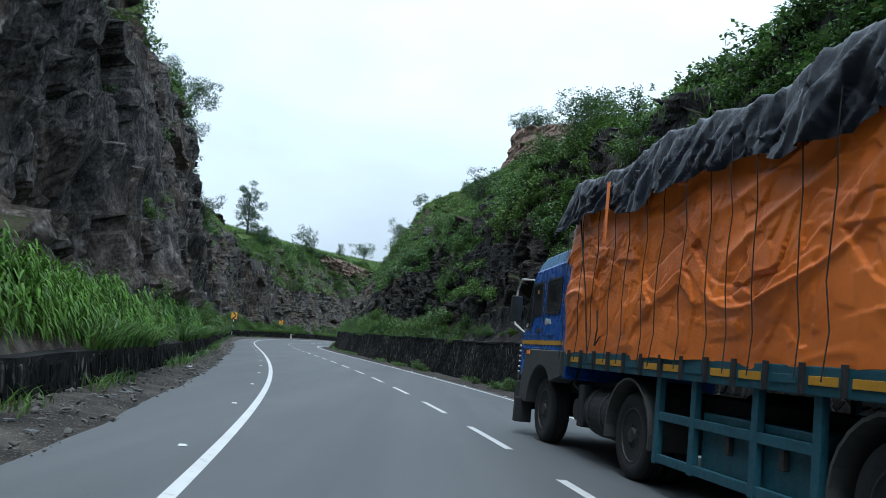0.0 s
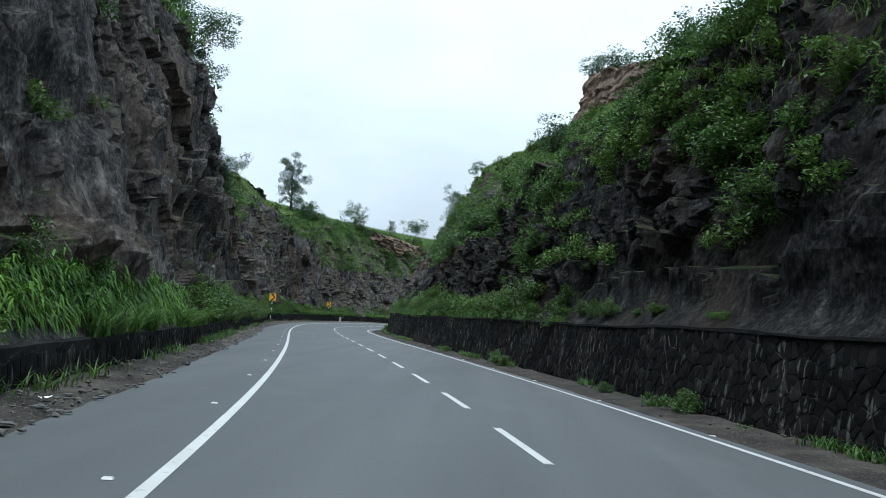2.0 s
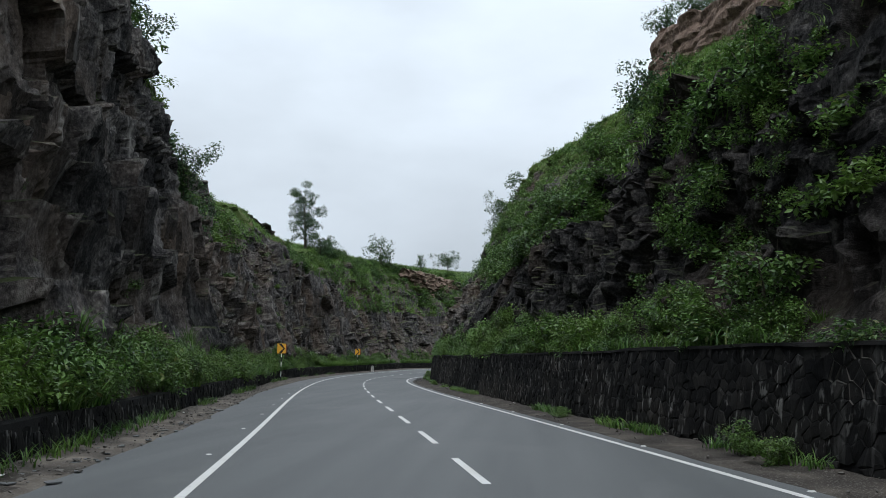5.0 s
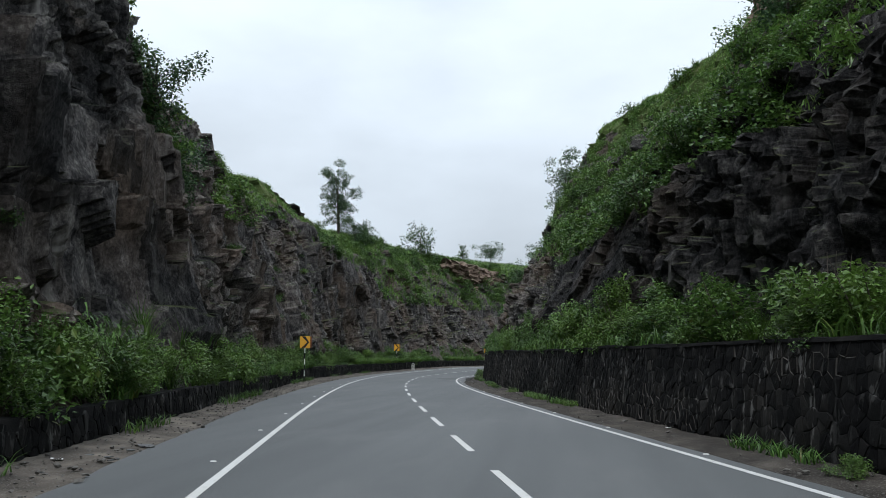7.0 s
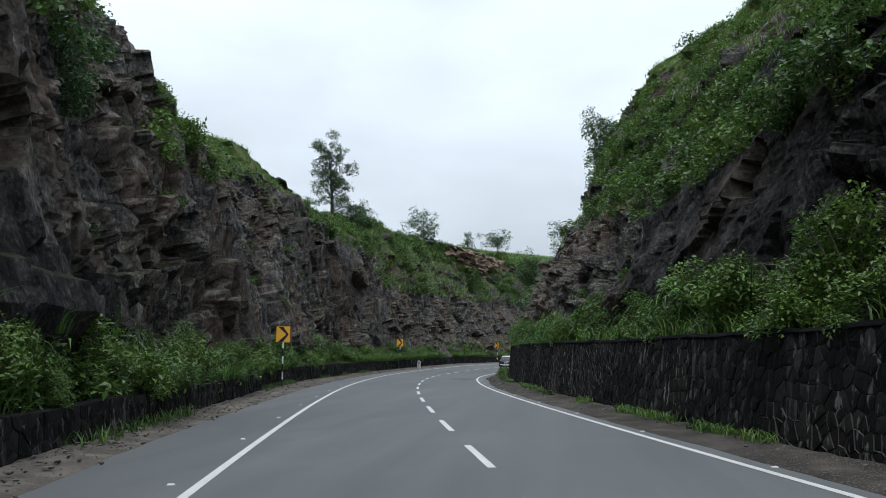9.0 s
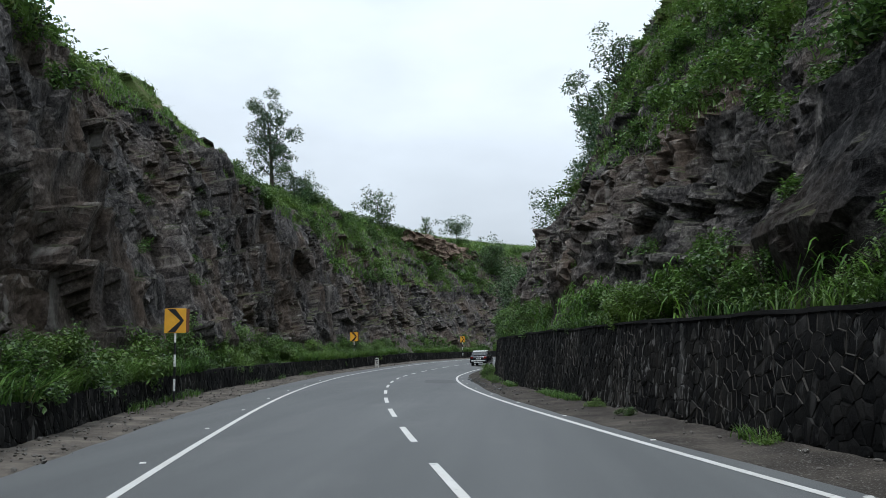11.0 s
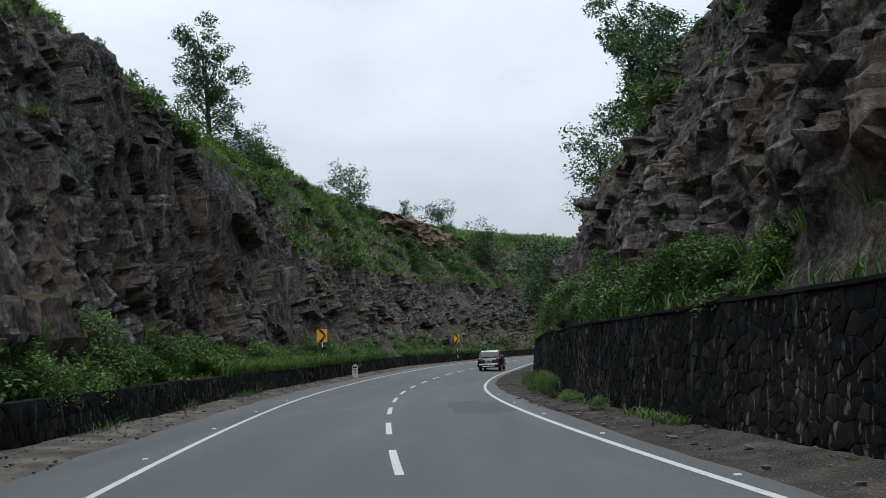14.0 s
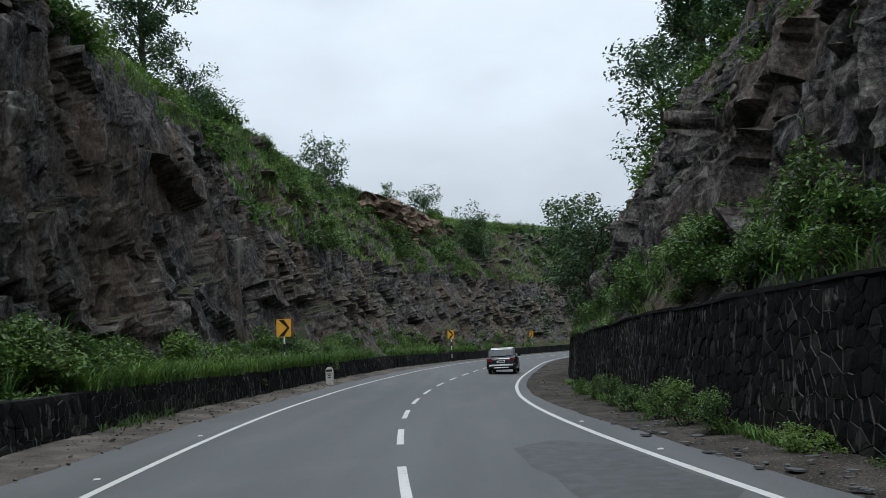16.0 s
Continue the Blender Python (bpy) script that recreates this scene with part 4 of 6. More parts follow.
def lorry():
    tr = root("lorry", stand(14.3, 2.0, 0.5), "blue lorry with an orange tarpaulin-covered load, on the road", "truck")
    W = 1.2
    # cab
    cab = prism_bm([(0.02, 0.95), (0.1, 1.25), (0.12, 1.66), (-0.34, 2.62), (-0.5, 2.74), (-2.28, 2.8), (-2.33, 2.6), (-2.33, 1.02), (-1.9, 1.02), (-1.75, 1.3), (-0.5, 1.3), (-0.34, 1.0), (-0.3, 0.95)], -W, W, 0.035, 2)
    body = part("cab", cab, M_BLUE, tr, "glossy blue painted cab")
    part("roof", prism_bm([(-0.36, 2.64), (-0.56, 2.82), (-0.95, 2.93), (-2.2, 2.97), (-2.3, 2.86), (-2.31, 2.78), (-0.5, 2.72)], -W + 0.03, W - 0.03, 0.03, 2), M_ROOF, tr, "blue cab roof with sky sheen in its colour")
    part("windscreen", prism_bm([(0.085, 1.74), (-0.3, 2.55), (-0.32, 2.54), (0.065, 1.73)], -W + 0.12, W - 0.12), M_GLASS, body, "dark windscreen glass")
    for sd in (-1, 1):
        x, d = (-W - 0.006, 0.012) if sd < 0 else (W - 0.006, 0.012)
        fr = [(0.0, 1.76), (-0.33, 2.52), (-1.0, 2.54), (-1.02, 1.98), (-0.55, 1.96), (-0.42, 1.74)]
        cen = (sum(p[0] for p in fr) / 6, sum(p[1] for p in fr) / 6)
        inn = [(cen[0] + (a - cen[0]) * 0.9, cen[1] + (b - cen[1]) * 0.9) for a, b in fr]
        dw = part("door_window", panel_bm(inn, x, d), M_GLASS, body, "dark door glass")
        part("window_frame", ring_bm(fr, inn, x - 0.006, d + 0.012), M_CHASSIS, dw, "black rubber window frame")
        part("quarter_pillar", box_bm(x - 0.01, x + d + 0.01, -0.44, -0.41, 1.8, 2.5), M_CHASSIS, dw)
        o2, i2 = rounded(-1.95, -1.17, 1.98, 2.56, 0.1), rounded(-1.91, -1.21, 2.02, 2.52, 0.08)
        qw = part("rear_window", panel_bm(i2, x, d), M_GLASS, body, "dark side glass")
        part("window_frame", ring_bm(o2, i2, x - 0.006, d + 0.012), M_CHASSIS, qw, "black rubber window frame")
        part("stripe", box_bm(x - 0.002, x + d + 0.002, -2.2, 0.03, 1.50, 1.57), M_STRIPE, body, "ochre stripe along the cab")
        for z in (1.66, 1.44):
            part("pressed_rib", box_bm(x - 0.004, x + d + 0.004, -1.0, 0.0, z - 0.012, z + 0.012, bevel=0.004), M_BLUE, body)
            part("pressed_rib", box_bm(x - 0.004, x + d + 0.004, -1.75, -1.16, z - 0.012, z + 0.012, bevel=0.004), M_BLUE, body)
        part("door_seam", box_bm(x - 0.001, x + d + 0.001, -1.1, -1.088, 1.32, 2.66), M_CHASSIS, body)
        part("door_seam", box_bm(x - 0.001, x + d + 0.001, -1.1, 0.05, 1.312, 1.324), M_CHASSIS, body)
        part("door_handle", box_bm(x - 0.025, x + d + 0.025, -0.98, -0.82, 1.68, 1.76, bevel=0.012), M_CHASSIS, body, "black door handle")
        part("emblem", box_bm(x - 0.001, x + d + 0.001, -1.5, -1.3, 1.83, 1.9, bevel=0.001), M_LENS, body, "pale emblem shape")
        part("emblem", rod_bm((x - 0.002, -1.24, 1.87), (x + d + 0.002, -1.24, 1.87), 0.055, seg=10), M_LENS, body, "pale emblem shape")
        part("emblem", box_bm(x - 0.001, x + d + 0.001, -0.42, -0.12, 1.36, 1.41), M_CHASSIS, body, "dark badge shape")
        # mudguard over the front wheel
        out = [(-0.22, 0.55), (-0.25, 0.95), (-0.42, 1.32), (-0.62, 1.42), (-2.3, 1.42), (-2.32, 1.05), (-2.05, 1.0)]
        arc = [(-1.32 + 0.66 * math.cos(a), 0.52 + 0.66 * math.sin(a)) for a in np.linspace(2.45, 0.05, 12)]
        xa, xb = (-W - 0.055, -W + 0.25) if sd < 0 else (W - 0.25, W + 0.055)
        mg = part("mudguard", prism_bm(out + arc, xa, xb, 0.012, 1), M_GREYP, tr, "grey plastic front mudguard")
        part("indicator", box_bm(sd * (W + 0.05) - 0.02, sd * (W + 0.05) + 0.02, -0.66, -0.5, 1.33, 1.39, bevel=0.008), M_AMBER, mg, "amber indicator lamp")
        # mirror on its tubes
        ym, xm = 0.24, sd * (W + 0.12)
        arm = part("mirror_arm", pipe_bm([(sd * W, -0.36, 2.6), (xm, 0.02, 2.62), (xm, 0.26, 2.45), (xm, 0.27, 2.2)], 0.018), M_TAPE, tr, "pale tape-wrapped mirror tube")
        part("mirror_arm", pipe_bm([(xm, 0.27, 1.95), (xm, 0.22, 1.84), (sd * W, -0.02, 1.7)], 0.018), M_TAPE, tr, "pale tape-wrapped mirror tube")
        mir = part("mirror", box_bm(xm - 0.1, xm + 0.1, ym - 0.03, ym + 0.05, 1.88, 2.34, bevel=0.025), M_CHASSIS, tr, "black mirror housing")
        part("mirror_glass", box_bm(xm - 0.085, xm + 0.085, ym - 0.036, ym - 0.029, 1.9, 2.32), M_GLASS, mir, "mirror glass")
    part("sun_visor", prism_bm([(-0.3, 2.62), (-0.08, 2.5), (-0.08, 2.48), (-0.32, 2.58)], -W + 0.1, W - 0.1), M_CHASSIS, tr)
    part("sticker", box_bm(-W - 0.008, -W - 0.004, -0.72, -0.66, 2.34, 2.41), M_STRIPE, body, "yellow sticker on the glass")
    part("vent", box_bm(-W + 0.2, -W + 0.42, -2.345, -2.325, 1.98, 2.18), M_CHASSIS, body, "black vent")
    # front: bumper, grille lamps
    bp = part("bumper", prism_bm([(0.16, 0.42), (0.2, 0.6), (0.18, 0.86), (-0.3, 0.9), (-0.32, 0.42)], -W - 0.03, W + 0.03, 0.03, 2), M_CHASSIS, tr, "black front bumper")
    for sd in (-1, 1):
        part("headlamp", box_bm(sd * 0.85 - 0.16, sd * 0.85 + 0.16, 0.17, 0.215, 0.58, 0.76, bevel=0.02), M_LENS, bp, "clear headlamp")
        for i in range(6):
            part("marker_stud", rod_bm((sd * (W + 0.002), 0.06, 1.02 + i * 0.09), (sd * (W + 0.03), 0.075, 1.02 + i * 0.09), 0.017, seg=8), M_METAL, tr, "bright metal stud")
        part("step_plate", box_bm(sd * W - 0.14, sd * W + 0.14, -0.42, -0.26, 0.2, 0.6, bevel=0.01), M_CHASSIS, tr)
    part("grille", box_bm(-0.75, 0.75, 0.1, 0.135, 1.0, 1.5, bevel=0.01), M_CHASSIS, tr)
    # wheels
    for sd in (-1, 1):
        wheel(tr, sd * 1.0, -1.32, 0.5, 0.29, sd)
        for y in (-4.75, -9.1):
            wheel(tr, sd * 0.98, y, 0.5, 0.29, sd)
            wheel(tr, sd * 0.64, y, 0.5, 0.27, sd)
        # rear mudguards: half hoops
        for y in (-4.75, -9.1):
            bm = bmesh.new()
            k = 14
            prev = None
            for i in range(k + 1):
                a = radians(-8 + 196 * i / k)
                ring = [bm.verts.new((sd * xx, y + rr * math.cos(a), 0.5 + rr * math.sin(a))) for xx, rr in ((0.5, 0.63), (1.2, 0.63), (1.2, 0.66), (0.5, 0.66))]
                if prev:
                    for j in range(4):
                        bm.faces.new((prev[j], prev[(j + 1) % 4], ring[(j + 1) % 4], ring[j]))
                prev = ring
            bmesh.ops.recalc_face_normals(bm, faces=bm.faces)
            part("rear_mudguard", bm, M_GREYP, tr, "grey hoop mudguard")
    for sd in (-1, 1):
        part("chassis_beam", box_bm(sd * 0.42 - 0.05, sd * 0.42 + 0.05, -10.4, -0.4, 0.78, 1.05, bevel=0.01), M_CHASSIS, tr)
    for y in (-1.32, -4.75, -9.1):
        part("axle", rod_bm((-0.85, y, 0.5), (0.85, y, 0.5), 0.075), M_CHASSIS, tr)
    # between the axles, on the left: air tanks, battery box, fuel tank
    part("air_tank", rod_bm((-1.05, -2.6, 0.62), (-0.5, -2.6, 0.62), 0.15, seg=20), M_RIM, tr, "small round air tank")
    part("air_tank", rod_bm((-1.05, -2.95, 0.62), (-0.5, -2.95, 0.62), 0.15, seg=20), M_RIM, tr, "small round air tank")
    ft = part("fuel_tank", rod_bm((-0.85, -3.25, 0.66), (-0.85, -4.05, 0.66), 0.33, seg=28), M_CHASSIS, tr, "dull dark round fuel tank")
    for y in (-3.4, -3.85):
        part("tank_strap", rod_bm((-0.85, y - 0.03, 0.66), (-0.85, y + 0.03, 0.66), 0.338, seg=28), M_RIM, ft)
    part("battery_box", box_bm(-1.18, -0.6, -3.2, -3.0, 0.42, 0.98, bevel=0.02), M_CHASSIS, tr)
    # the deck with its painted side rail
    part("deck", box_bm(-1.24, 1.24, -10.6, -2.42, 1.2, 1.42, bevel=0.01), M_TEAL, tr, "teal steel deck frame")
    for sd in (-1, 1):
        for i in range(16):
            y = -2.75 - i * 0.5
            part("rail_panel", box_bm(sd * 1.245 - 0.006, sd * 1.245 + 0.006, y - 0.34, y, 1.275, 1.345, bevel=0.003), M_STRIPE if i % 3 != 1 else M_TEAL, tr, "painted panel of the side rail")
            part("rail_lug", box_bm(sd * 1.26 - 0.02, sd * 1.26 + 0.02, y + 0.05, y + 0.09, 1.2, 1.44, bevel=0.005), M_CHASSIS, tr)
    # side guard and tool boxes behind the drive wheels
    for sd in (-1, 1):
        x = sd * 1.16
        for y in (-5.55, -6.35, -7.45, -8.3):
            part("guard_post", box_bm(x - 0.035, x + 0.035, y - 0.05, y + 0.05, 0.3, 1.22, bevel=0.006), M_TEAL, tr, "teal steel guard post")
        for z in (0.36, 0.8):
            part("guard_rail", box_bm(x - 0.03, x + 0.03, -8.35, -5.5, z - 0.045, z + 0.045, bevel=0.006), M_TEAL, tr, "teal steel guard rail")
        for y in (-7.4, -8.25):
            tb = part("tool_box", box_bm(x - 0.02 - sd * 0.5 if sd > 0 else x + 0.05, x - 0.05 if sd > 0 else x + 0.52, y + 0.03, y + 0.98 if y > -8 else y + 0.8, 0.38, 0.92, bevel=0.015), M_TEAL, tr, "teal steel tool box")
            part("latch", box_bm(sd * 1.13 - 0.03, sd * 1.13 + 0.03, y + 0.4, y + 0.46, 0.58, 0.74, bevel=0.006), M_RIM, tb, "grey latch")
    part("tail_board", box_bm(-1.24, 1.24, -10.66, -10.6, 0.95, 1.5), M_TEAL, tr)
    # load under the tarpaulins
    y0, y1, zb, zt = -10.55, -2.3, 1.42, 3.5
    us = np.linspace(y0, y1, 360)
    for sd in (-1, 1):
        def side(u, v, sd=sd):
            t = (v - zb) / (zt - zb)
            bulge = 0.05 * np.sin(np.pi * t) + 0.03 * vnoise(np.stack([u * 0.7, v, u * 0 + 5], -1), 21)
            x = sd * (1.25 + bulge + 0.055 * creases(u, v, 30 + sd) * np.clip(t * 5, 0.2, 1))
            x = x - sd * 0.06 * np.clip((u - (y1 - 0.25)) / 0.25, 0, 1)
            z = v - (1 - t) * (0.03 + 0.02 * np.sin(u * 2.3) + 0.015 * np.sin(u * 5.1 + 1))
            return np.stack([x, u + 0.03 * (1 - t), z], -1)
        cloth("side_tarpaulin", side, us, np.linspace(zb, zt, 130), M_ORANGE, tr, "creased orange tarpaulin")
    for yy, sg in ((y1, 1), (y0, -1)):
        def front(u, v, yy=yy, sg=sg):
            return np.stack([u, yy + sg * (0.04 + 0.06 * creases(u, v, 44)) * 1.0 - sg * 0.1 * (abs(u) / 1.2) ** 6, v], -1)
        cloth("end_tarpaulin", front, np.linspace(-1.2, 1.2, 50), np.linspace(zb, zt, 50), M_ORANGE, tr, "creased orange tarpaulin")
    ys = np.linspace(y0 - 0.12, y1 + 0.3, 420)
    ths = np.linspace(-1, 1, 111)

    def cover(u, v):
        # v runs across: -1 and 1 are the lower hems
        edge = 0.52 + 0.22 * vnoise(np.stack([u * 0.8, v * 0, v * 0], -1), 81) + 0.1 * vnoise(np.stack([u * 2.9, v * 0, v * 0], -1), 82)
        a = np.clip(np.abs(v) * 1.75 - 1, -1, 0.75) / 0.75
        hang = np.clip((np.abs(v) - 0.62) / 0.38, 0, 1)
        x = np.sign(v) * np.where(np.abs(v) < 0.62, np.abs(v) / 0.62 * 1.29, 1.29 + 0.085 * hang ** 0.6)
        z = 3.92 - 0.1 * (np.abs(v) / 0.62) ** 2 * (np.abs(v) < 0.62) - (np.abs(v) >= 0.62) * (0.1 + hang * edge)
        dome = 0.16 * np.clip((np.sin(u * 1.9) + 0.4 * np.sin(u * 4.4)), -1, 1) * (1 - hang)
        fold = creases(u * 1.9 + z * 1.3, v * 1.5, 57)
        slump = np.clip((u - (y1 - 0.5)) / 0.8, 0, 1)
        w2 = vnoise(np.stack([u * 1.3, v * 2.0, v * 0 + 4], -1), 63)
        drape = np.abs(np.sin(u * 4.1 + 1.6 * w2 + 1.2 * hang)) ** 0.7 - 0.6 + 0.5 * np.abs(np.sin(u * 9.3 + 2.0 * w2))
        x = x + np.sign(v) * (0.085 * fold * (0.3 + hang) + 0.05 * drape * (0.25 + hang))
        return np.stack([x, u + 0.06 * fold - 0.1 * slump * hang, z + 0.06 * fold * (1 - hang) + 0.5 * dome - 0.34 * slump ** 2 * (1 - 0.5 * hang)], -1)
    cloth("top_tarpaulin", cover, ys, ths, M_GREYTARP, tr, "dark grey rumpled top tarpaulin")
    rr = random.Random(4)
    y = y1 - 0.25
    while y > y0 + 0.3:
        dy = rr.uniform(-0.12, 0.12)
        pts = [(-1.37 - 0.02 * math.sin(2.2 * i), y + dy * i / 5 + 0.015 * rr.uniform(-1, 1), 3.46 - (3.46 - 1.3) * i / 6) for i in range(7)]
        part("rope", pipe_bm(pts, 0.006, 5), M_ROPE, tr, "dark lashing rope")
        y -= rr.uniform(0.38, 0.7)
    part("rope", pipe_bm([(-1.37, -3.0, 3.3), (-1.38, -3.5, 2.2), (-1.37, -3.75, 1.3)], 0.011, 5), M_ROPE, tr, "dark lashing rope")
    part("rope", pipe_bm([(-1.38, -4.0, 1.95), (-1.39, -4.08, 1.72), (-1.38, -4.0, 1.5), (-1.38, -4.18, 1.62)], 0.01, 6), M_ROPE, tr, "knotted rope end")
    part("strap", box_bm(-1.47, -1.455, -4.3, -4.22, 2.75, 3.55, bevel=0.002), M_ORANGE, tr, "orange strap over the top cover")
    part("air_hose", pipe_bm([(-1.0, -2.5, 1.3), (-1.12, -2.62, 0.95), (-0.95, -2.75, 0.8), (-0.6, -2.8, 0.85)], 0.018), M_CHASSIS, tr)
    return tr


lorry()


# ---- the dark car ahead ----
def car():
    ca = root("car", stand(157.0, 2.1, 0), "dark hatchback car driving ahead on the road", "car")
    dark = plain("car_dark_paint", (0.012, 0.013, 0.018), 0.2, spec=0.6)
    pale = plain("car_bright_trim_sheen", (0.75, 0.75, 0.73), 0.25, 0.2, vary=0.05)
    red = plain("tail_lamp_red", (0.16, 0.012, 0.01), 0.2)
    W = 0.84
    prof = [(-2.05, 0.32), (-2.12, 0.55), (-2.1, 0.85), (-2.0, 0.98), (-1.55, 1.04), (0.65, 1.0), (1.6, 0.86), (1.95, 0.7), (2.0, 0.35), (1.7, 0.24), (-1.8, 0.24)]
    part("body", prism_bm(prof, -W, W, 0.06, 3), dark, ca, "dark glossy car body", True)
    cabp = [(-1.85, 1.0), (-1.3, 1.42), (-0.9, 1.5), (0.1, 1.5), (0.35, 1.42), (1.0, 1.0)]
    bm = prism_bm(cabp, -W + 0.04, W - 0.04, 0.05, 2)
    for v in bm.verts:
        v.co.x *= 1 - 0.22 * max(0, v.co.z - 1.0)
    part("cabin", bm, dark, ca, "dark cabin shell", True)
    # sky reflected in the roof is painted with the bright trim colour
    part("roof", prism_bm([(-1.28, 1.49), (-0.9, 1.535), (0.1, 1.53), (0.3, 1.47)], -0.66, 0.66, 0.015, 2), pale, ca, "car roof made pale with painted sky reflection", True)
    bm = prism_bm([(-1.82, 1.05), (-1.37, 1.4), (-1.39, 1.41), (-1.84, 1.06)], -0.62, 0.62)
    part("rear_window", bm, M_GLASS, ca, "dark rear window glass")
    part("window_trim", prism_bm([(-1.31, 1.42), (-1.28, 1.46), (-1.3, 1.47), (-1.34, 1.43)], -0.62, 0.62), pale, ca, "bright strip over the rear window")
    bp = part("rear_bumper", prism_bm([(-2.05, 0.3), (-2.2, 0.36), (-2.2, 0.58), (-2.05, 0.62)], -W - 0.02, W + 0.02, 0.03, 2), dark, ca, "dark rear bumper")
    part("bumper_strip", box_bm(-0.7, 0.7, -2.225, -2.195, 0.47, 0.56, bevel=0.01), pale, bp, "bright bumper strip")
    part("bumper_strip", box_bm(-0.45, 0.45, -2.225, -2.195, 0.34, 0.4, bevel=0.01), pale, bp, "bright lower strip")
    pl = part("number_plate", box_bm(-0.24, 0.24, -2.14, -2.115, 0.66, 0.78, bevel=0.005), M_WHITE, ca, "white rear plate")
    part("text_bar", box_bm(-0.18, 0.18, -2.146, -2.138, 0.69, 0.75), M_BLACK, pl, "dark bar of lettering")
    for sd in (-1, 1):
        part("tail_lamp", box_bm(sd * 0.66 - 0.13, sd * 0.66 + 0.13, -2.13, -2.05, 0.74, 0.92, bevel=0.02), red, ca, "dark red tail lamp")
        part("side_mirror", box_bm(sd * 0.93 - 0.08, sd * 0.93 + 0.08, 0.45, 0.55, 0.98, 1.1, bevel=0.02), dark, ca)
        part("side_glass", prism_bm([(-1.5, 1.06), (-1.1, 1.38), (0.2, 1.4), (0.75, 1.06)], sd * 0.79 - 0.02, sd * 0.79 + 0.0), M_GLASS, ca, "dark side glass")
        for y in (-1.3, 1.25):
            wheel(ca, sd * 0.74, y, 0.3, 0.19, sd)
    return ca


car()

# ---- plants ----
def leaf_mat(name, dark, light, dry=(0.16, 0.15, 0.05), through=0.3, spec=0.35):
    g = Nodes(name, 0.4, 0, spec)
    geo = g.t.nodes.new("ShaderNodeNewGeometry")
    info = g.t.nodes.new("ShaderNodeObjectInfo")
    c = g.ramp(geo.outputs["Random Per Island"], [(0.0, dark), (0.6, light), (0.93, tuple(min(1, v * 1.35) for v in light)), (1.0, dry)])
    c = g.mix(g.rng(info.outputs["Random"], 0, 1, 0, 0.4), c, dark)
    big = g.noise(0.3, 3, g.t.nodes.new("ShaderNodeNewGeometry").outputs["Position"])
    c = g.mix(g.rng(big, 0.45, 0.65, 0.0, 0.55), c, (light[0] * 1.5, light[1] * 1.25, light[2] * 1.05))
    g.base(c)
    tr = g.n("ShaderNodeBsdfTranslucent", Color=c)
    mx = g.n("ShaderNodeMixShader", Fac=through)
    g.t.links.new(g.b.outputs[0], mx.inputs[1])
    g.t.links.new(tr.outputs[0], mx.inputs[2])
    g.t.links.new(mx.outputs[0], g.t.nodes["Material Output"].inputs["Surface"])
    return g.m


M_LEAF = leaf_mat("shrub_leaves", (0.009, 0.028, 0.01), (0.09, 0.178, 0.036))
M_LEAF2 = leaf_mat("tree_leaves", (0.014, 0.038, 0.018), (0.058, 0.118, 0.046))
M_GRASS = leaf_mat("grass_blades", (0.025, 0.068, 0.016), (0.095, 0.185, 0.036), spec=0.25)
M_TURF = leaf_mat("slope_grass", (0.04, 0.1, 0.024), (0.13, 0.24, 0.052))
M_REED = leaf_mat("reed_leaves", (0.012, 0.042, 0.008), (0.09, 0.2, 0.028), (0.12, 0.2, 0.05), 0.3, 0.15)
M_BANK = leaf_mat("bank_weeds", (0.014, 0.042, 0.011), (0.08, 0.165, 0.034), spec=0.25)
M_BARK = plain("bark", (0.07, 0.058, 0.048), 0.95, vary=0.4, scale=10, bump=0.6)


def leaf_quads(rng, centres, size, droop=0.3, slim=0.5):
    """Pointed folded leaves at the centres: (k*4, 3) points and quads."""
    k = len(centres)
    d = rng.standard_normal((k, 3))
    d[:, 2] = d[:, 2] * 0.45 - droop
    d /= np.linalg.norm(d, axis=1)[:, None]
    up = rng.standard_normal((k, 3)) * 0.4 + (0, 0, 1)
    w = np.cross(d, up)
    w /= np.linalg.norm(w, axis=1)[:, None] + 1e-9
    nrm = np.cross(w, d)
    L = (size * rng.uniform(0.6, 1.3, k))[:, None]
    a = centres
    tip = a + d * L
    mid = a + d * L * 0.45 + nrm * L * 0.08
    v = np.stack([a, mid + w * L * slim * 0.5, tip, mid - w * L * slim * 0.5], 1)
    return v.reshape(-1, 3), np.arange(k * 4).reshape(k, 4)


def clump_points(rng, blobs, count):
    """Points in the outer shells of several blobs (centre, radii)."""
    vol = np.array([np.prod(r) ** (2 / 3) for _, r in blobs])
    pick = rng.choice(len(blobs), count, p=vol / vol.sum())
    c = np.array([b[0] for b in blobs])[pick]
    r = np.array([b[1] for b in blobs])[pick]
    d = rng.standard_normal((count, 3))
    d /= np.linalg.norm(d, axis=1)[:, None]
    rad = rng.uniform(0.35, 1.0, count) ** 0.5 * (1 + 0.18 * rng.standard_normal(count))
    return c + d * r * rad[:, None]


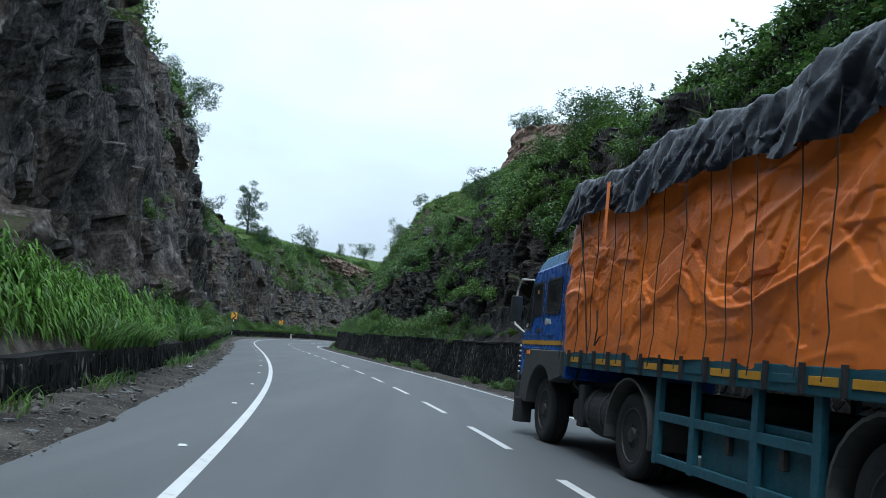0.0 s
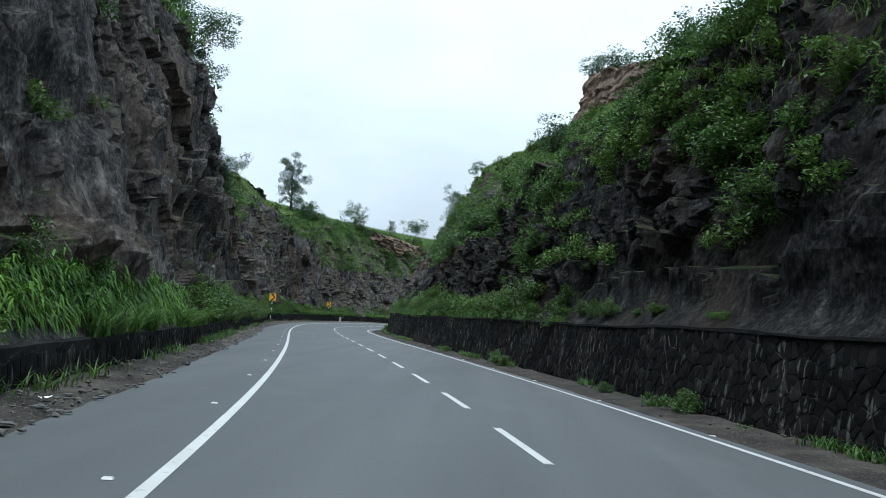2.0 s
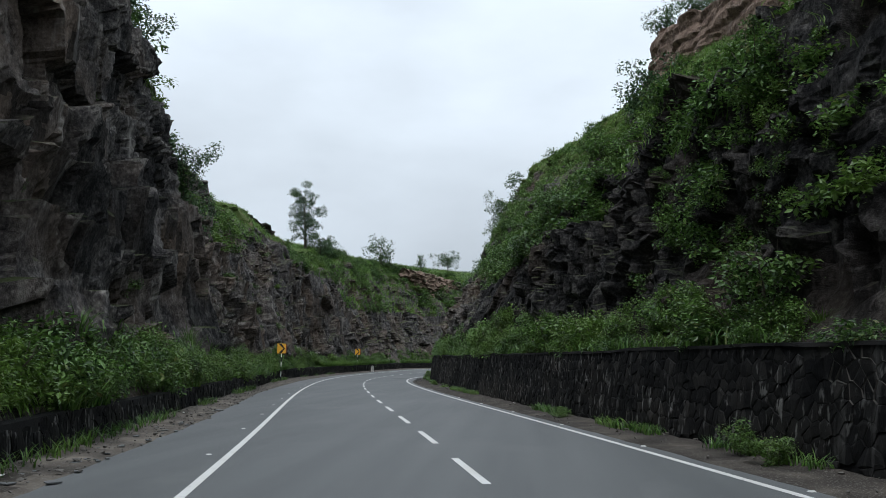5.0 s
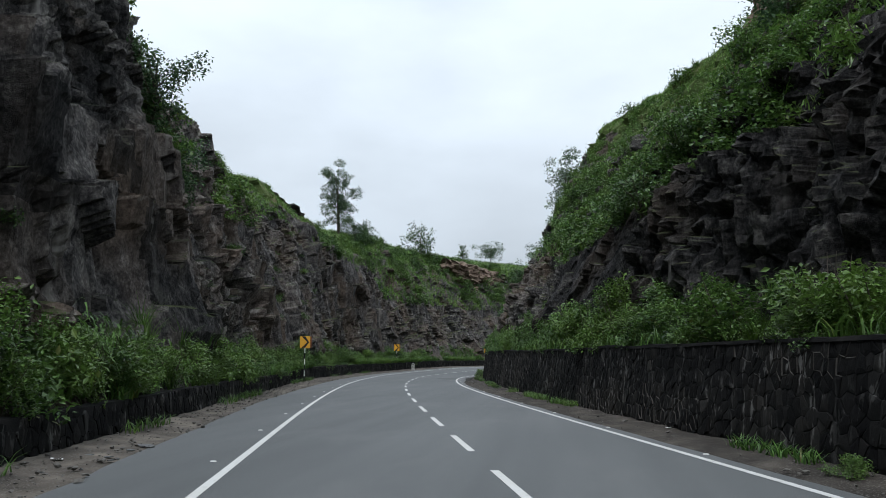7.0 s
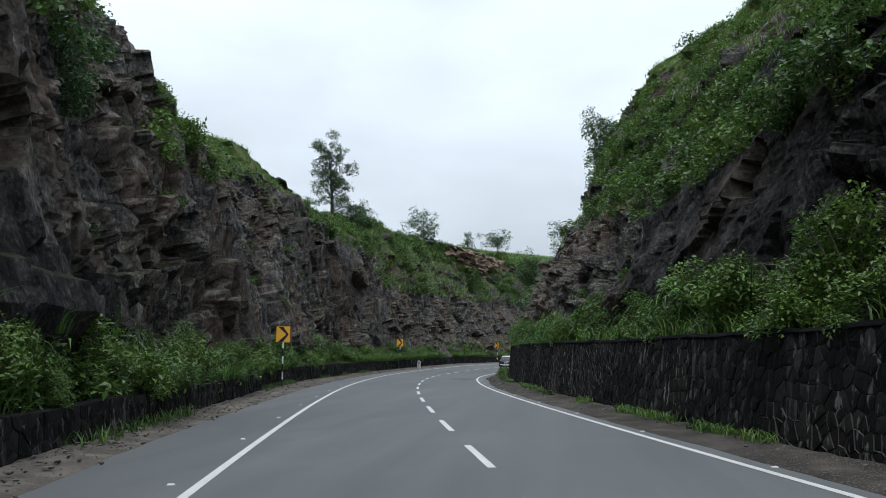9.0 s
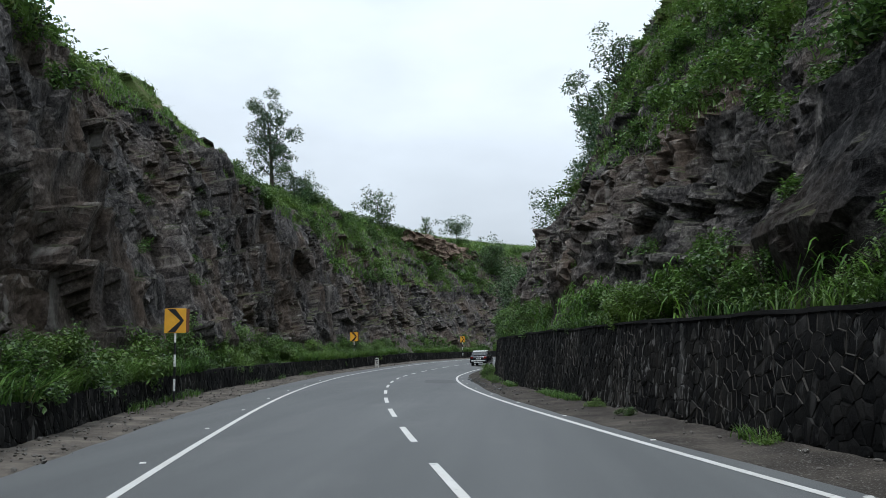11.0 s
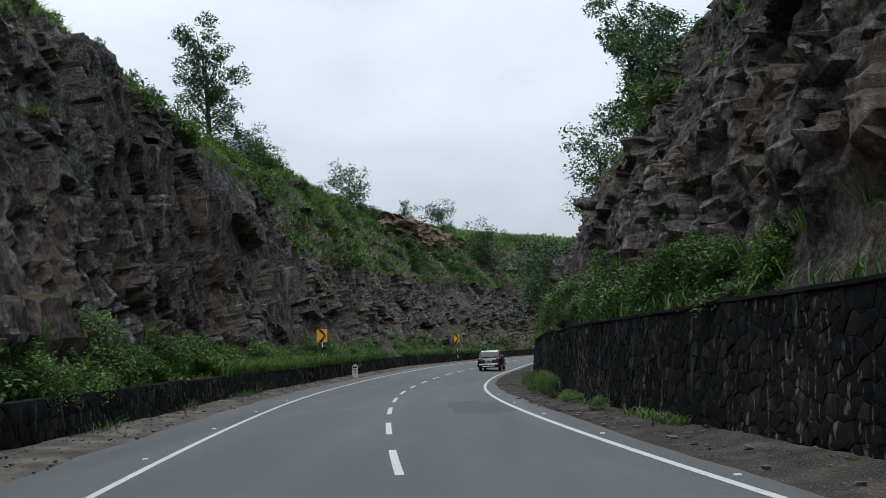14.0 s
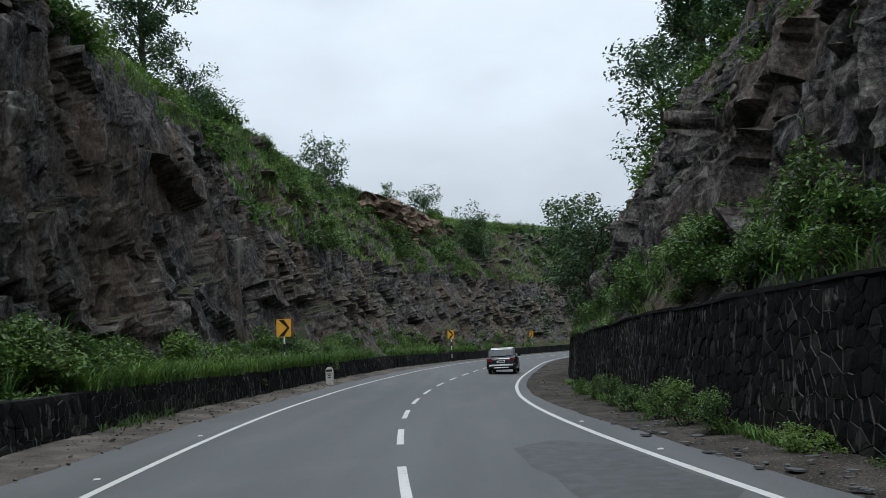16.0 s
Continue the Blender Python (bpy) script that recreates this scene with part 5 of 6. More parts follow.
def shrub_mesh(name, seed, leaves, size, spread=0.75, high=0.9, mat=None):
    rng = np.random.default_rng(seed)
    blobs = []
    for _ in range(9):
        a, q = rng.uniform(0, 6.28), rng.uniform(0, spread)
        h = rng.uniform(0.15, high) * (1 - 0.4 * q / spread)
        blobs.append(((q * math.cos(a), q * math.sin(a), h), rng.uniform(0.2, 0.42, 3) * (1, 1, 0.8)))
    p3 = clump_points(rng, blobs, leaves)
    v, f = leaf_quads(rng, p3, size)
    return mesh_from(name, v, f, mat or M_LEAF)


SHRUBS = [shrub_mesh("shrub", 100 + i, 1900, 0.1) for i in range(4)] + [shrub_mesh("shrub", 120 + i, 1900, 0.088, 0.6, 1.35) for i in range(2)]
FAR_SHRUBS = [shrub_mesh("far_shrub", 140 + i, 320, 0.165) for i in range(4)]


def blades(name, base, height, lean, width, rng, mat, segs=3, a=None):
    """Arching grass blades as tapering ribbons."""
    k = len(base)
    a = rng.uniform(0, 6.283, k) if a is None else a
    out = np.stack([np.cos(a), np.sin(a), a * 0], -1)
    wv = np.stack([-np.sin(a), np.cos(a), a * 0], -1)
    rows = []
    for i in range(segs + 1):
        t = i / segs
        p3 = base + out * (lean * height * t ** 2)[:, None] + np.array((0, 0, 1.0)) * (height * (t - 0.32 * lean * t ** 3))[:, None]
        w = (width * (1 - t) ** 0.7 * 0.5 + 0.0015)[:, None]
        rows += [p3 - wv * w, p3 + wv * w]
    v = np.stack(rows, 1)
    n = 2 * (segs + 1)
    f = np.array([[2 * i, 2 * i + 1, 2 * i + 3, 2 * i + 2] for i in range(segs)])
    f = f[None] + (np.arange(k) * n)[:, None, None]
    return mesh_from(name, v.reshape(-1, 3), f.reshape(-1, 4), mat)


def ground_pick(grid, rng, count, s_lo, s_hi, u_lo, u_hi, keep=None):
    """Random points on a cliff's surface within stations and profile columns: points, normals' upness, stations, columns."""
    s, u, v = grid
    si = np.searchsorted(s, rng.uniform(s_lo, s_hi, count)).clip(1, len(s) - 2)
    ui = np.searchsorted(u, rng.uniform(u_lo, u_hi, count)).clip(1, len(u) - 2)
    a, b, c = v[si, ui], v[si + 1, ui], v[si, ui + 1]
    f, g = rng.random(count)[:, None], rng.random(count)[:, None]
    p3 = a + (b - a) * f + (c - a) * g
    n = np.cross(b - a, c - a)
    n /= np.linalg.norm(n, axis=1)[:, None] + 1e-9
    return p3, np.abs(n[:, 2]), s[si], u[ui]


rng = np.random.default_rng(77)
# tall reed grass on the low wall and the slope behind it
def tall_grass(name, count, s_lo, s_hi, h_lo, h_hi, u_lo, u_hi, lean, width, label, grid=None, dens=0.0, mat=None):
    per = 26
    c, up, s, u = ground_pick(grid or GRID_L, rng, count // per, s_lo, s_hi, u_lo, u_hi)
    patchy = fbm(c * (0.45, 0.45, 0.2), 2, 33)
    c, patchy = c[patchy > dens], patchy[patchy > dens]
    k = len(c)
    ang = rng.uniform(0, 6.283, (k, per))
    q = np.abs(rng.normal(0, 0.14, (k, per)))
    p3 = c[:, None] + np.stack([np.cos(ang) * q, np.sin(ang) * q, q * 0 - 0.08], -1)
    h = rng.uniform(h_lo, h_hi, (k, 1)) * (1 + 0.5 * patchy[:, None]) * rng.uniform(0.6, 1.1, (k, per))
    ln = (0.25 + 3.0 * q) * rng.uniform(0.7, 1.3, (k, per)) * lean
    m = k * per
    add(name, blades(name, p3.reshape(m, 3), h.ravel(), np.minimum(ln, 1.25).ravel(), np.full(m, width), rng, mat or M_GRASS, 3, ang.ravel()), "stuff", label, "grass")


def reeds(name, stalks, s_lo, s_hi, u_lo, u_hi, tall, leaf, width, label, grid=None, dens=-1.0, mat=None):
    """Leafy stalks: broad leaves that leave the stem upwards and arch over."""
    c, up, s, u = ground_pick(grid or GRID_L, rng, stalks, s_lo, s_hi, u_lo, u_hi)
    lump = fbm(c * (0.5, 0.5, 0.25), 3, 36)
    c, lump = c[lump > dens], lump[lump > dens]
    k, per = len(c), 9
    top = rng.uniform(*tall, k) * np.clip(1 + 1.6 * lump, 0.45, 1.7)
    hgt = top[:, None] * np.linspace(0.12, 1.0, per) + rng.normal(0, 0.03, (k, per))
    lean = rng.normal(0, 0.16, (k, 1, 2)) * hgt[..., None]
    base = np.concatenate([c[:, None, :2] + lean, (c[:, None, 2] + hgt)[..., None]], -1).reshape(-1, 3)
    m = k * per
    a = rng.uniform(0, 6.283, m)
    L = leaf * rng.uniform(0.6, 1.25, m)
    rise, fall = rng.uniform(0.2, 0.9, m), rng.uniform(0.8, 1.6, m)
    out = np.stack([np.cos(a), np.sin(a)], -1)
    side_ = np.stack([-np.sin(a), np.cos(a)], -1)
    rows = []
    for t, w in ((0.0, 0.3), (0.3, 1.0), (0.65, 0.8), (1.0, 0.06)):
        xy = base[:, :2] + out * (L * 0.8 * t)[:, None]
        z = base[:, 2] + L * (rise * t - fall * t * t)
        for q in (-0.5, 0.5):
            rows.append(np.concatenate([xy + side_ * (width * w * q), (z + 0.1 * width * w)[:, None]], -1))
    v = np.stack(rows, 1)
    f = np.array([[0, 1, 3, 2], [2, 3, 5, 4], [4, 5, 7, 6]])[None] + (np.arange(m) * 8)[:, None, None]
    add(name, mesh_from(name, v.reshape(-1, 3), f.reshape(-1, 4), mat or M_REED), "stuff", label, "reeds")


reeds("reed_grass", 4600, 4, 47, 0.0, 1.1, (0.1, 0.52), 0.3, 0.04, "tall bright green reeds with arching leaves along the low wall", dens=-0.7)
reeds("reed_patches", 1300, 46, 124, 0.0, 1.2, (0.25, 0.7), 0.4, 0.042, "arching reeds among the bushes on the low wall", dens=0.05, mat=M_BANK)
reeds("ledge_reeds", 800, 62, 130, 0.0, 1.0, (0.3, 0.85), 0.55, 0.045, "arching reeds on the ledge above the stone wall", GRID_R, 0.12)
tall_grass("bank_grass", 3000, 44, 122, 0.5, 1.05, 0.0, 1.5, 1.0, 0.036, "green grass and weeds on the low wall", dens=-0.2, mat=M_BANK)
tall_grass("bank_grass_far", 12000, 120, 215, 0.5, 1.0, 0.0, 1.4, 0.8, 0.06, "green grass along the far low wall", mat=M_BANK)
tall_grass("ledge_grass", 4200, 46, 150, 0.3, 0.7, 0.0, 1.3, 1.0, 0.034, "grass on the ledge above the stone wall", GRID_R, -0.15)


def verge_tufts(name, side, foot, count, label, lo, hi, dens, h):
    s = rng.uniform(lo, hi, count)
    keep = fbm(np.stack([s * 0.33, s * 0 + side, s * 0], -1), 2, 71) > dens
    s = s[keep]
    n = foot(s) - side * rng.uniform(0.02, 0.5, len(s)) ** 1.3
    b = place(s, n, None, 0.02)
    hh2 = rng.uniform(h * 0.5, h, len(s))
    add(name, blades(name, b, hh2, rng.uniform(0.5, 1.2, len(s)), np.full(len(s), 0.026), rng, M_BANK), "stuff", label, "grass")


wt = rng.uniform(4, 200, 26000)
wt = wt[fbm(np.stack([wt * 0.3, wt * 0, wt * 0], -1), 2, 72) > np.where(wt < 45, -0.02, 0.16)]
wp = place(wt, LWALL(wt) - 0.06 - rng.uniform(0, 0.5, len(wt)), None, HL(wt) - 0.03)
add("wall_top_grass", blades("wall_top_grass", wp, rng.uniform(0.35, 0.95, len(wt)), rng.uniform(0.6, 1.5, len(wt)), np.full(len(wt), 0.034), rng, M_BANK), "stuff", "green grass hanging over the low wall", "grass")
rt = rng.uniform(40, 150, 3000)
rt = rt[fbm(np.stack([rt * 0.3, rt * 0 + 3, rt * 0], -1), 2, 73) > -0.12]
rp = place(rt, RWALL(rt) + 0.12 * HR(rt) + rng.uniform(0.0, 0.6, len(rt)), None, HR(rt) + 0.04)
add("ledge_edge_grass", blades("ledge_edge_grass", rp, rng.uniform(0.25, 0.7, len(rt)), rng.uniform(0.6, 1.4, len(rt)), np.full(len(rt), 0.03), rng, M_GRASS), "stuff", "grass along the edge of the stone wall", "grass")
verge_tufts("wall_foot_grass", 1, RWALL, 12000, "tufts of coarse grass at the foot of the wall", 8, 150, 0.2, 0.34)
fs_ = rng.uniform(14, 150, 500)
FOOT = place(fs_, RWALL(fs_) - rng.uniform(0.05, 0.3, 500), None, 0.02)
verge_tufts("verge_grass", -1, LWALL, 3000, "sparse weed tufts at the foot of the low wall", 8, 130, 0.12, 0.45)


def turf(name, grid, count, s_lo, s_hi, u_lo, u_hi, h, label, up_min=0.35, dens=-0.1, width=0.05):
    p3, up, s, u = ground_pick(grid, rng, count, s_lo, s_hi, u_lo, u_hi)
    keep = (up > up_min) & (fbm(p3 * 0.22, 3, 19) > dens)
    p3 = p3[keep] - (0, 0, 0.05)
    hgt = rng.uniform(0.5, 1.2, len(p3)) * h
    add(name, blades(name, p3, hgt, rng.uniform(0.4, 1.0, len(p3)), np.full(len(p3), width), rng, M_TURF, 2), "stuff", label, "grass")


turf("slope_grass", GRID_L, 90000, 72, 175, 4.6, 7.2, 0.42, "green grass on the slope above the rock", 0.2, -0.15)
turf("slope_grass_far", GRID_L, 60000, 150, 260, 3.6, 7.3, 0.7, "green grass on the far slope", 0.15, -0.3, 0.09)
turf("crest_grass", GRID_L, 20000, 5, 75, 5.2, 7.0, 0.6, "grass along the top of the cliff", 0.3, -0.1)
turf("hillside_grass", GRID_R, 60000, 15, 120, 3.2, 7.0, 0.45, "grass on the overgrown hillside", 0.28, -0.3, 0.045)
turf("spur_top_grass", GRID_R, 16000, 82, 118, 4.3, 6.6, 0.42, "green grass over the top of the spur", 0.05, -0.5, 0.045)
turf("hillside_grass_far", GRID_R, 22000, 105, 190, 1.8, 6.6, 0.38, "grass tufts on the rock ledges", 0.62, 0.1, 0.032)

# shrubs: single things where they stand near the road, one joined mass further off
R_SH = random.Random(9)


def stem_mesh():
    bm = bmesh.new()
    r = random.Random(5)
    for i in range(7):
        a = i * 0.9 + r.uniform(-0.3, 0.3)
        knee = Vector((0.22 * math.cos(a), 0.22 * math.sin(a), 0.4))
        rod_in(bm, (0.04 * math.cos(a), 0.04 * math.sin(a), -0.15), knee, 0.016, 0.012, 5, False)
        rod_in(bm, knee, knee + Vector((r.uniform(0.1, 0.4) * math.cos(a), r.uniform(0.1, 0.4) * math.sin(a), r.uniform(0.3, 0.6))), 0.012, 0.004, 5, False)
    me = bpy.data.meshes.new("branching_stem")
    bm.to_mesh(me)
    bm.free()
    me.materials.append(M_BARK)
    return me


STEM = stem_mesh()


def put_shrub(p3, size, label, group):
    ob = new("shrub")
    ob.empty_display_size = 0.2
    part_mesh("foliage", SHRUBS[R_SH.randrange(len(SHRUBS))], ob)
    part_mesh("branching_stem", STEM, ob, "thin brown branching stem")
    ob.matrix_world = Matrix.Translation(p3) @ pose(0, 0, 0, R_SH.uniform(-12, 12), R_SH.uniform(-12, 12), R_SH.uniform(0, 360)) @ Matrix.Diagonal((size, size, size * R_SH.uniform(0.8, 1.2), 1))
    tagged(ob, label, "shrub", group)


def shrubs(grid, count, s_lo, s_hi, u_lo, u_hi, size, label, group, up_min=0.0, dens=-1.0, seed=19):
    p3, up, s, u = ground_pick(grid, rng, count * 4, s_lo, s_hi, u_lo, u_hi)
    keep = np.where((up > up_min) & (fbm(p3 * 0.2, 3, seed) > dens))[0][:count]
    for i in keep:
        put_shrub(Vector(p3[i]) - Vector((0, 0, 0.15)), rng.uniform(*size), label, group)


shrubs(GRID_R, 74, 42, 150, 0.1, 1.1, (0.6, 1.1), "green leafy shrub on the ledge above the stone wall", "shrubs on the wall ledge", 0, -0.6, 44)
shrubs(GRID_R, 16, 14, 44, 0.3, 1.0, (0.3, 0.55), "small pale-leaved bush on the wall ledge", "shrubs on the wall ledge", 0, -1.0, 44)
shrubs(GRID_R, 36, 80, 132, 0.3, 1.1, (0.8, 1.35), "large leafy bush on the ledge above the stone wall", "shrubs on the wall ledge", 0, -0.2, 43)
shrubs(GRID_R, 34, 46, 84, 0.2, 1.1, (0.6, 1.6), "large leafy bush on the ledge above the stone wall", "shrubs on the wall ledge", 0, -0.3, 43)
shrubs(GRID_L, 64, 104, 156, 0.1, 1.0, (0.8, 1.5), "large dark leafy bush on the low bank", "bushes on the low bank", 0, -0.5, 48)
shrubs(GRID_L, 76, 42, 116, 0.0, 0.75, (0.7, 1.25), "green leafy bush at the foot of the cliff", "bushes on the low bank", 0, -0.4, 45)
shrubs(GRID_R, 40, 14, 80, 2.8, 4.2, (0.8, 1.7), "dense green shrub growing on the rock slope", "shrubs on the rock slope", 0.1, -0.05, 46)


for s0, size in ((29.5, 0.6), (30.6, 0.5), (34.0, 0.35), (44.6, 0.5), (45.6, 0.6), (55.5, 0.4), (84.0, 0.35), (90.0, 0.32), (93.0, 0.36), (112.5, 0.4), (116.5, 0.5), (119.5, 0.6), (121.2, 0.7), (123.0, 0.65), (125.2, 0.7), (127.6, 0.6), (131.0, 0.6), (134.0, 0.5)):
    put_shrub(Vector(place(s0, float(RWALL(np.array([s0]))[0]) - 0.4)) - Vector((0, 0, 0.05)), size, "low dark leafy bush at the foot of the stone wall", "bushes at the wall foot")


def shrub_mass(name, grid, count, s_lo, s_hi, u_lo, u_hi, size, label, up_min, dens, seed, at=None):
    if at is None:
        p3, up, s, u = ground_pick(grid, rng, count * 4, s_lo, s_hi, u_lo, u_hi)
    else:
        p3, up = at, np.ones(len(at))
    keep = np.where((up > up_min) & (fbm(p3 * 0.16, 3, seed) > dens))[0][:count]
    vs, fs, base = [], [], 0
    cos = []
    for me in FAR_SHRUBS:
        a = np.empty(len(me.vertices) * 3, np.float32)
        me.vertices.foreach_get("co", a)
        cos.append(a.reshape(-1, 3))
    for i in keep:
        c = cos[R_SH.randrange(4)]
        k, a = rng.uniform(*size), rng.uniform(0, 6.28)
        rot = np.array([[math.cos(a), -math.sin(a), 0], [math.sin(a), math.cos(a), 0], [0, 0, rng.uniform(0.8, 1.2)]])
        vs.append(c @ rot.T * k + p3[i] - (0, 0, 0.2))
        fs.append(np.arange(len(c)).reshape(-1, 4) + base)
        base += len(c)
    if vs:
        add(name, mesh_from(name, np.concatenate(vs), np.concatenate(fs), M_LEAF), "stuff", label, "shrubs")


es = rng.uniform(38, 150, 760)
shrub_mass("wall_edge_bushes", GRID_R, 130, 0, 0, 0, 0, (0.25, 0.62), "small bushes along the top of the stone wall", 0, 0.0, 57, place(es, RWALL(es) + 0.12 * HR(es) + rng.uniform(0.0, 0.8, 760), None, HR(es) + 0.08))
shrub_mass("wall_foot_weeds", GRID_R, 130, 0, 0, 0, 0, (0.12, 0.34), "low leafy weeds at the foot of the stone wall", 0, 0.02, 59, FOOT)
shrub_mass("bank_bushes", GRID_L, 340, 44, 150, 0.0, 1.2, (0.5, 1.05), "leafy green bushes along the low wall", 0.0, -0.25, 55)
shrub_mass("near_bank_bushes", GRID_L, 70, 4, 46, 0.3, 1.4, (0.3, 0.65), "leafy bushes among the reed grass", 0.0, -0.1, 56)
shrub_mass("hillside_shrubs", GRID_R, 600, 14, 104, 2.9, 4.9, (0.6, 1.3), "scrub covering the hillside", 0.02, -0.16, 47)
shrub_mass("hilltop_shrubs", GRID_R, 300, 40, 104, 4.3, 6.4, (0.4, 0.9), "low scrub over the hilltop", 0.05, -0.02, 47)
shrub_mass("skyline_scrub", GRID_R, 240, 62, 113, 3.8, 6.2, (0.5, 1.25), "scrub along the skyline of the hill", 0.0, -0.12, 61)
shrub_mass("rock_foot_scrub", GRID_R, 200, 12, 58, 1.7, 3.7, (0.4, 1.0), "dark scrub hanging on the rock face", 0.0, -0.05, 58)
shrub_mass("promontory_shrubs", GRID_R, 150, 126, 190, 2.6, 6.8, (0.9, 1.9), "scrub on the rocky spur", 0.2, 0.0, 48)
shrub_mass("crest_scrub", GRID_L, 70, 96, 130, 4.2, 5.6, (0.3, 0.65), "low scrub over the edge of the cliff", 0.1, -0.2, 49)
shrub_mass("slope_shrubs", GRID_L, 260, 126, 185, 4.4, 5.9, (0.6, 1.5), "scrub on the grassy slope above the rock", 0.1, 0.0, 49)
shrub_mass("far_slope_shrubs", GRID_L, 420, 150, 280, 3.6, 6.0, (0.9, 2.0), "scrub on the far slope", 0.1, -0.02, 50)
shrub_mass("shoulder_shrubs", GRID_L, 46, 72, 104, 3.4, 5.0, (0.7, 1.5), "dark scrub along the shoulder of the cliff", 0.1, -0.3, 60)
shrub_mass("crest_shrubs", GRID_L, 70, 8, 74, 5.0, 6.6, (0.9, 1.9), "scrub along the top of the cliff", 0.2, -0.05, 51)
shrub_mass("far_bank_shrubs", GRID_L, 90, 140, 225, 0.5, 1.6, (0.6, 1.0), "bushes along the far low wall", 0.0, -0.3, 52)
shrub_mass("face_shrubs", GRID_L, 60, 10, 140, 2.0, 4.6, (0.35, 0.8), "small shrubs rooted in the cliff face", 0.25, 0.0, 53)
shrub_mass("right_face_shrubs", GRID_R, 80, 85, 140, 1.6, 5.6, (0.35, 0.8), "small shrubs rooted in the rock", 0.35, 0.05, 54)


def tree(seed, height, crown, trunk_part, leaves, size, mat, label, p3, group="", lean=(0, 0), open_=0.0):
    """A tapered trunk with limbs and a crown of separate leaf clumps. crown: half-width; trunk_part: bare share of the height."""
    r = np.random.default_rng(seed)
    rr = random.Random(seed)
    tr = root("tree", Matrix.Translation(p3), label, "tree", group)
    bm = bmesh.new()
    top = Vector((lean[0], lean[1], height * 0.82))
    pts = [Vector((lean[0] * t + 0.08 * height * 0.15 * math.sin(5 * t + seed), lean[1] * t, height * 0.82 * t)) for t in np.linspace(0, 1, 6)]
    r0 = 0.022 * height + 0.03
    pts[0] = pts[0] - Vector((0, 0, 0.5))
    for i in range(5):
        rod_in(bm, pts[i], pts[i + 1], r0 * (1 - 0.17 * i), r0 * (1 - 0.17 * (i + 1)), 8, False)
    part("trunk", bm, M_BARK, tr, "slender brown trunk")
    blobs = []
    limbs = 13
    for i in range(limbs):
        q0 = (i + 0.5) / limbs
        h = height * (trunk_part + (0.97 - trunk_part) * q0)
        t = min(1.0, h / height * 0.8)
        base = Vector((lean[0] * t, lean[1] * t, height * 0.8 * t * 0.92))
        prof = float(np.interp(q0, (0, 0.15, 0.45, 0.7, 0.88, 1), (0.6, 0.8, 0.9, 1.0, 0.9, 0.6)))
        a = i * 2.4 + rr.uniform(-0.6, 0.6)
        reach = crown * prof * rr.uniform(0.35, 0.85)
        tip = Vector((lean[0] * t + math.cos(a) * reach, lean[1] * t + math.sin(a) * reach, h))
        part("limb", rod_bm(base, tip, r0 * 0.34, r0 * 0.08, 6), M_BARK, tr)
        for _ in range(4):
            q = tip + Vector((rr.uniform(-1, 1), rr.uniform(-1, 1), rr.uniform(-0.8, 0.7))) * crown * 0.4
            s3 = crown * rr.uniform(0.14, 0.36) * (1 - 0.3 * open_)
            blobs.append((tuple(q), (s3, s3, s3 * rr.uniform(0.6, 1.0))))
        q = base.lerp(tip, 0.6)
        blobs.append((tuple(q), (crown * 0.25, crown * 0.25, crown * 0.25)))
    c = clump_points(r, blobs, leaves)
    v, f = leaf_quads(r, c, size, 0.35, 0.55)
    part_mesh("crown", mesh_from("crown", v, f, mat), tr, "leafy green crown")
    return tr


def on_cliff(grid, s, n_abs, side):
    """The surface point of a cliff at a station and an offset."""
    ss, uu, v = grid
    i = int(np.argmin(abs(ss - s)))
    c = place(ss[i], 0.0)
    a = bearing(ss[i])
    off = side * ((v[i, :, 0] - c[0]) * math.cos(a) - (v[i, :, 1] - c[1]) * math.sin(a))
    return v[i, int(np.argmin(abs(off - n_abs)))]


def outcrop(name, s, n, z, long_, deep, high, turn, label, mat=None, seed=95):
    """A layered block of rock, rough on all sides."""
    k = 26
    u, w = np.meshgrid(np.linspace(0, 2 * math.pi, 90), np.linspace(0, 1, k), indexing="ij")
    sq = 1 / np.maximum(abs(np.cos(u)), abs(np.sin(u))) ** 0.7
    top = np.where(w > 0.9, (1 - w) / 0.1, 1.0)
    p3 = np.stack([np.cos(u) * sq * long_ / 2 * top, np.sin(u) * sq * deep / 2 * top, w * high], -1)
    d = min(1.0, high / 5) * (1.3 * fbm(p3 * 0.33, 4, seed) + 0.8 * fbm(p3 * (0.15, 0.15, 1.6), 3, seed + 1) + 1.1 * facets(p3 * (0.5, 0.5, 0.9), seed + 2) + 0.5 * facets(p3 * (1.3, 1.3, 2.2), seed + 3))
    p3[..., 0] += np.cos(u) * d * (top > 0.5)
    p3[..., 1] += np.sin(u) * d * (top > 0.5)
    p3[..., 2] += min(1.0, high / 5) * 1.2 * fbm(p3 * 0.4, 3, seed + 4) * (w > 0.4)
    ob = add(name, mesh_from(name, p3, grid_faces(90, k), mat or M_RED_ROCK, False), "structure", label, "rock")
    ob.matrix_world = stand(s, n, turn, z)


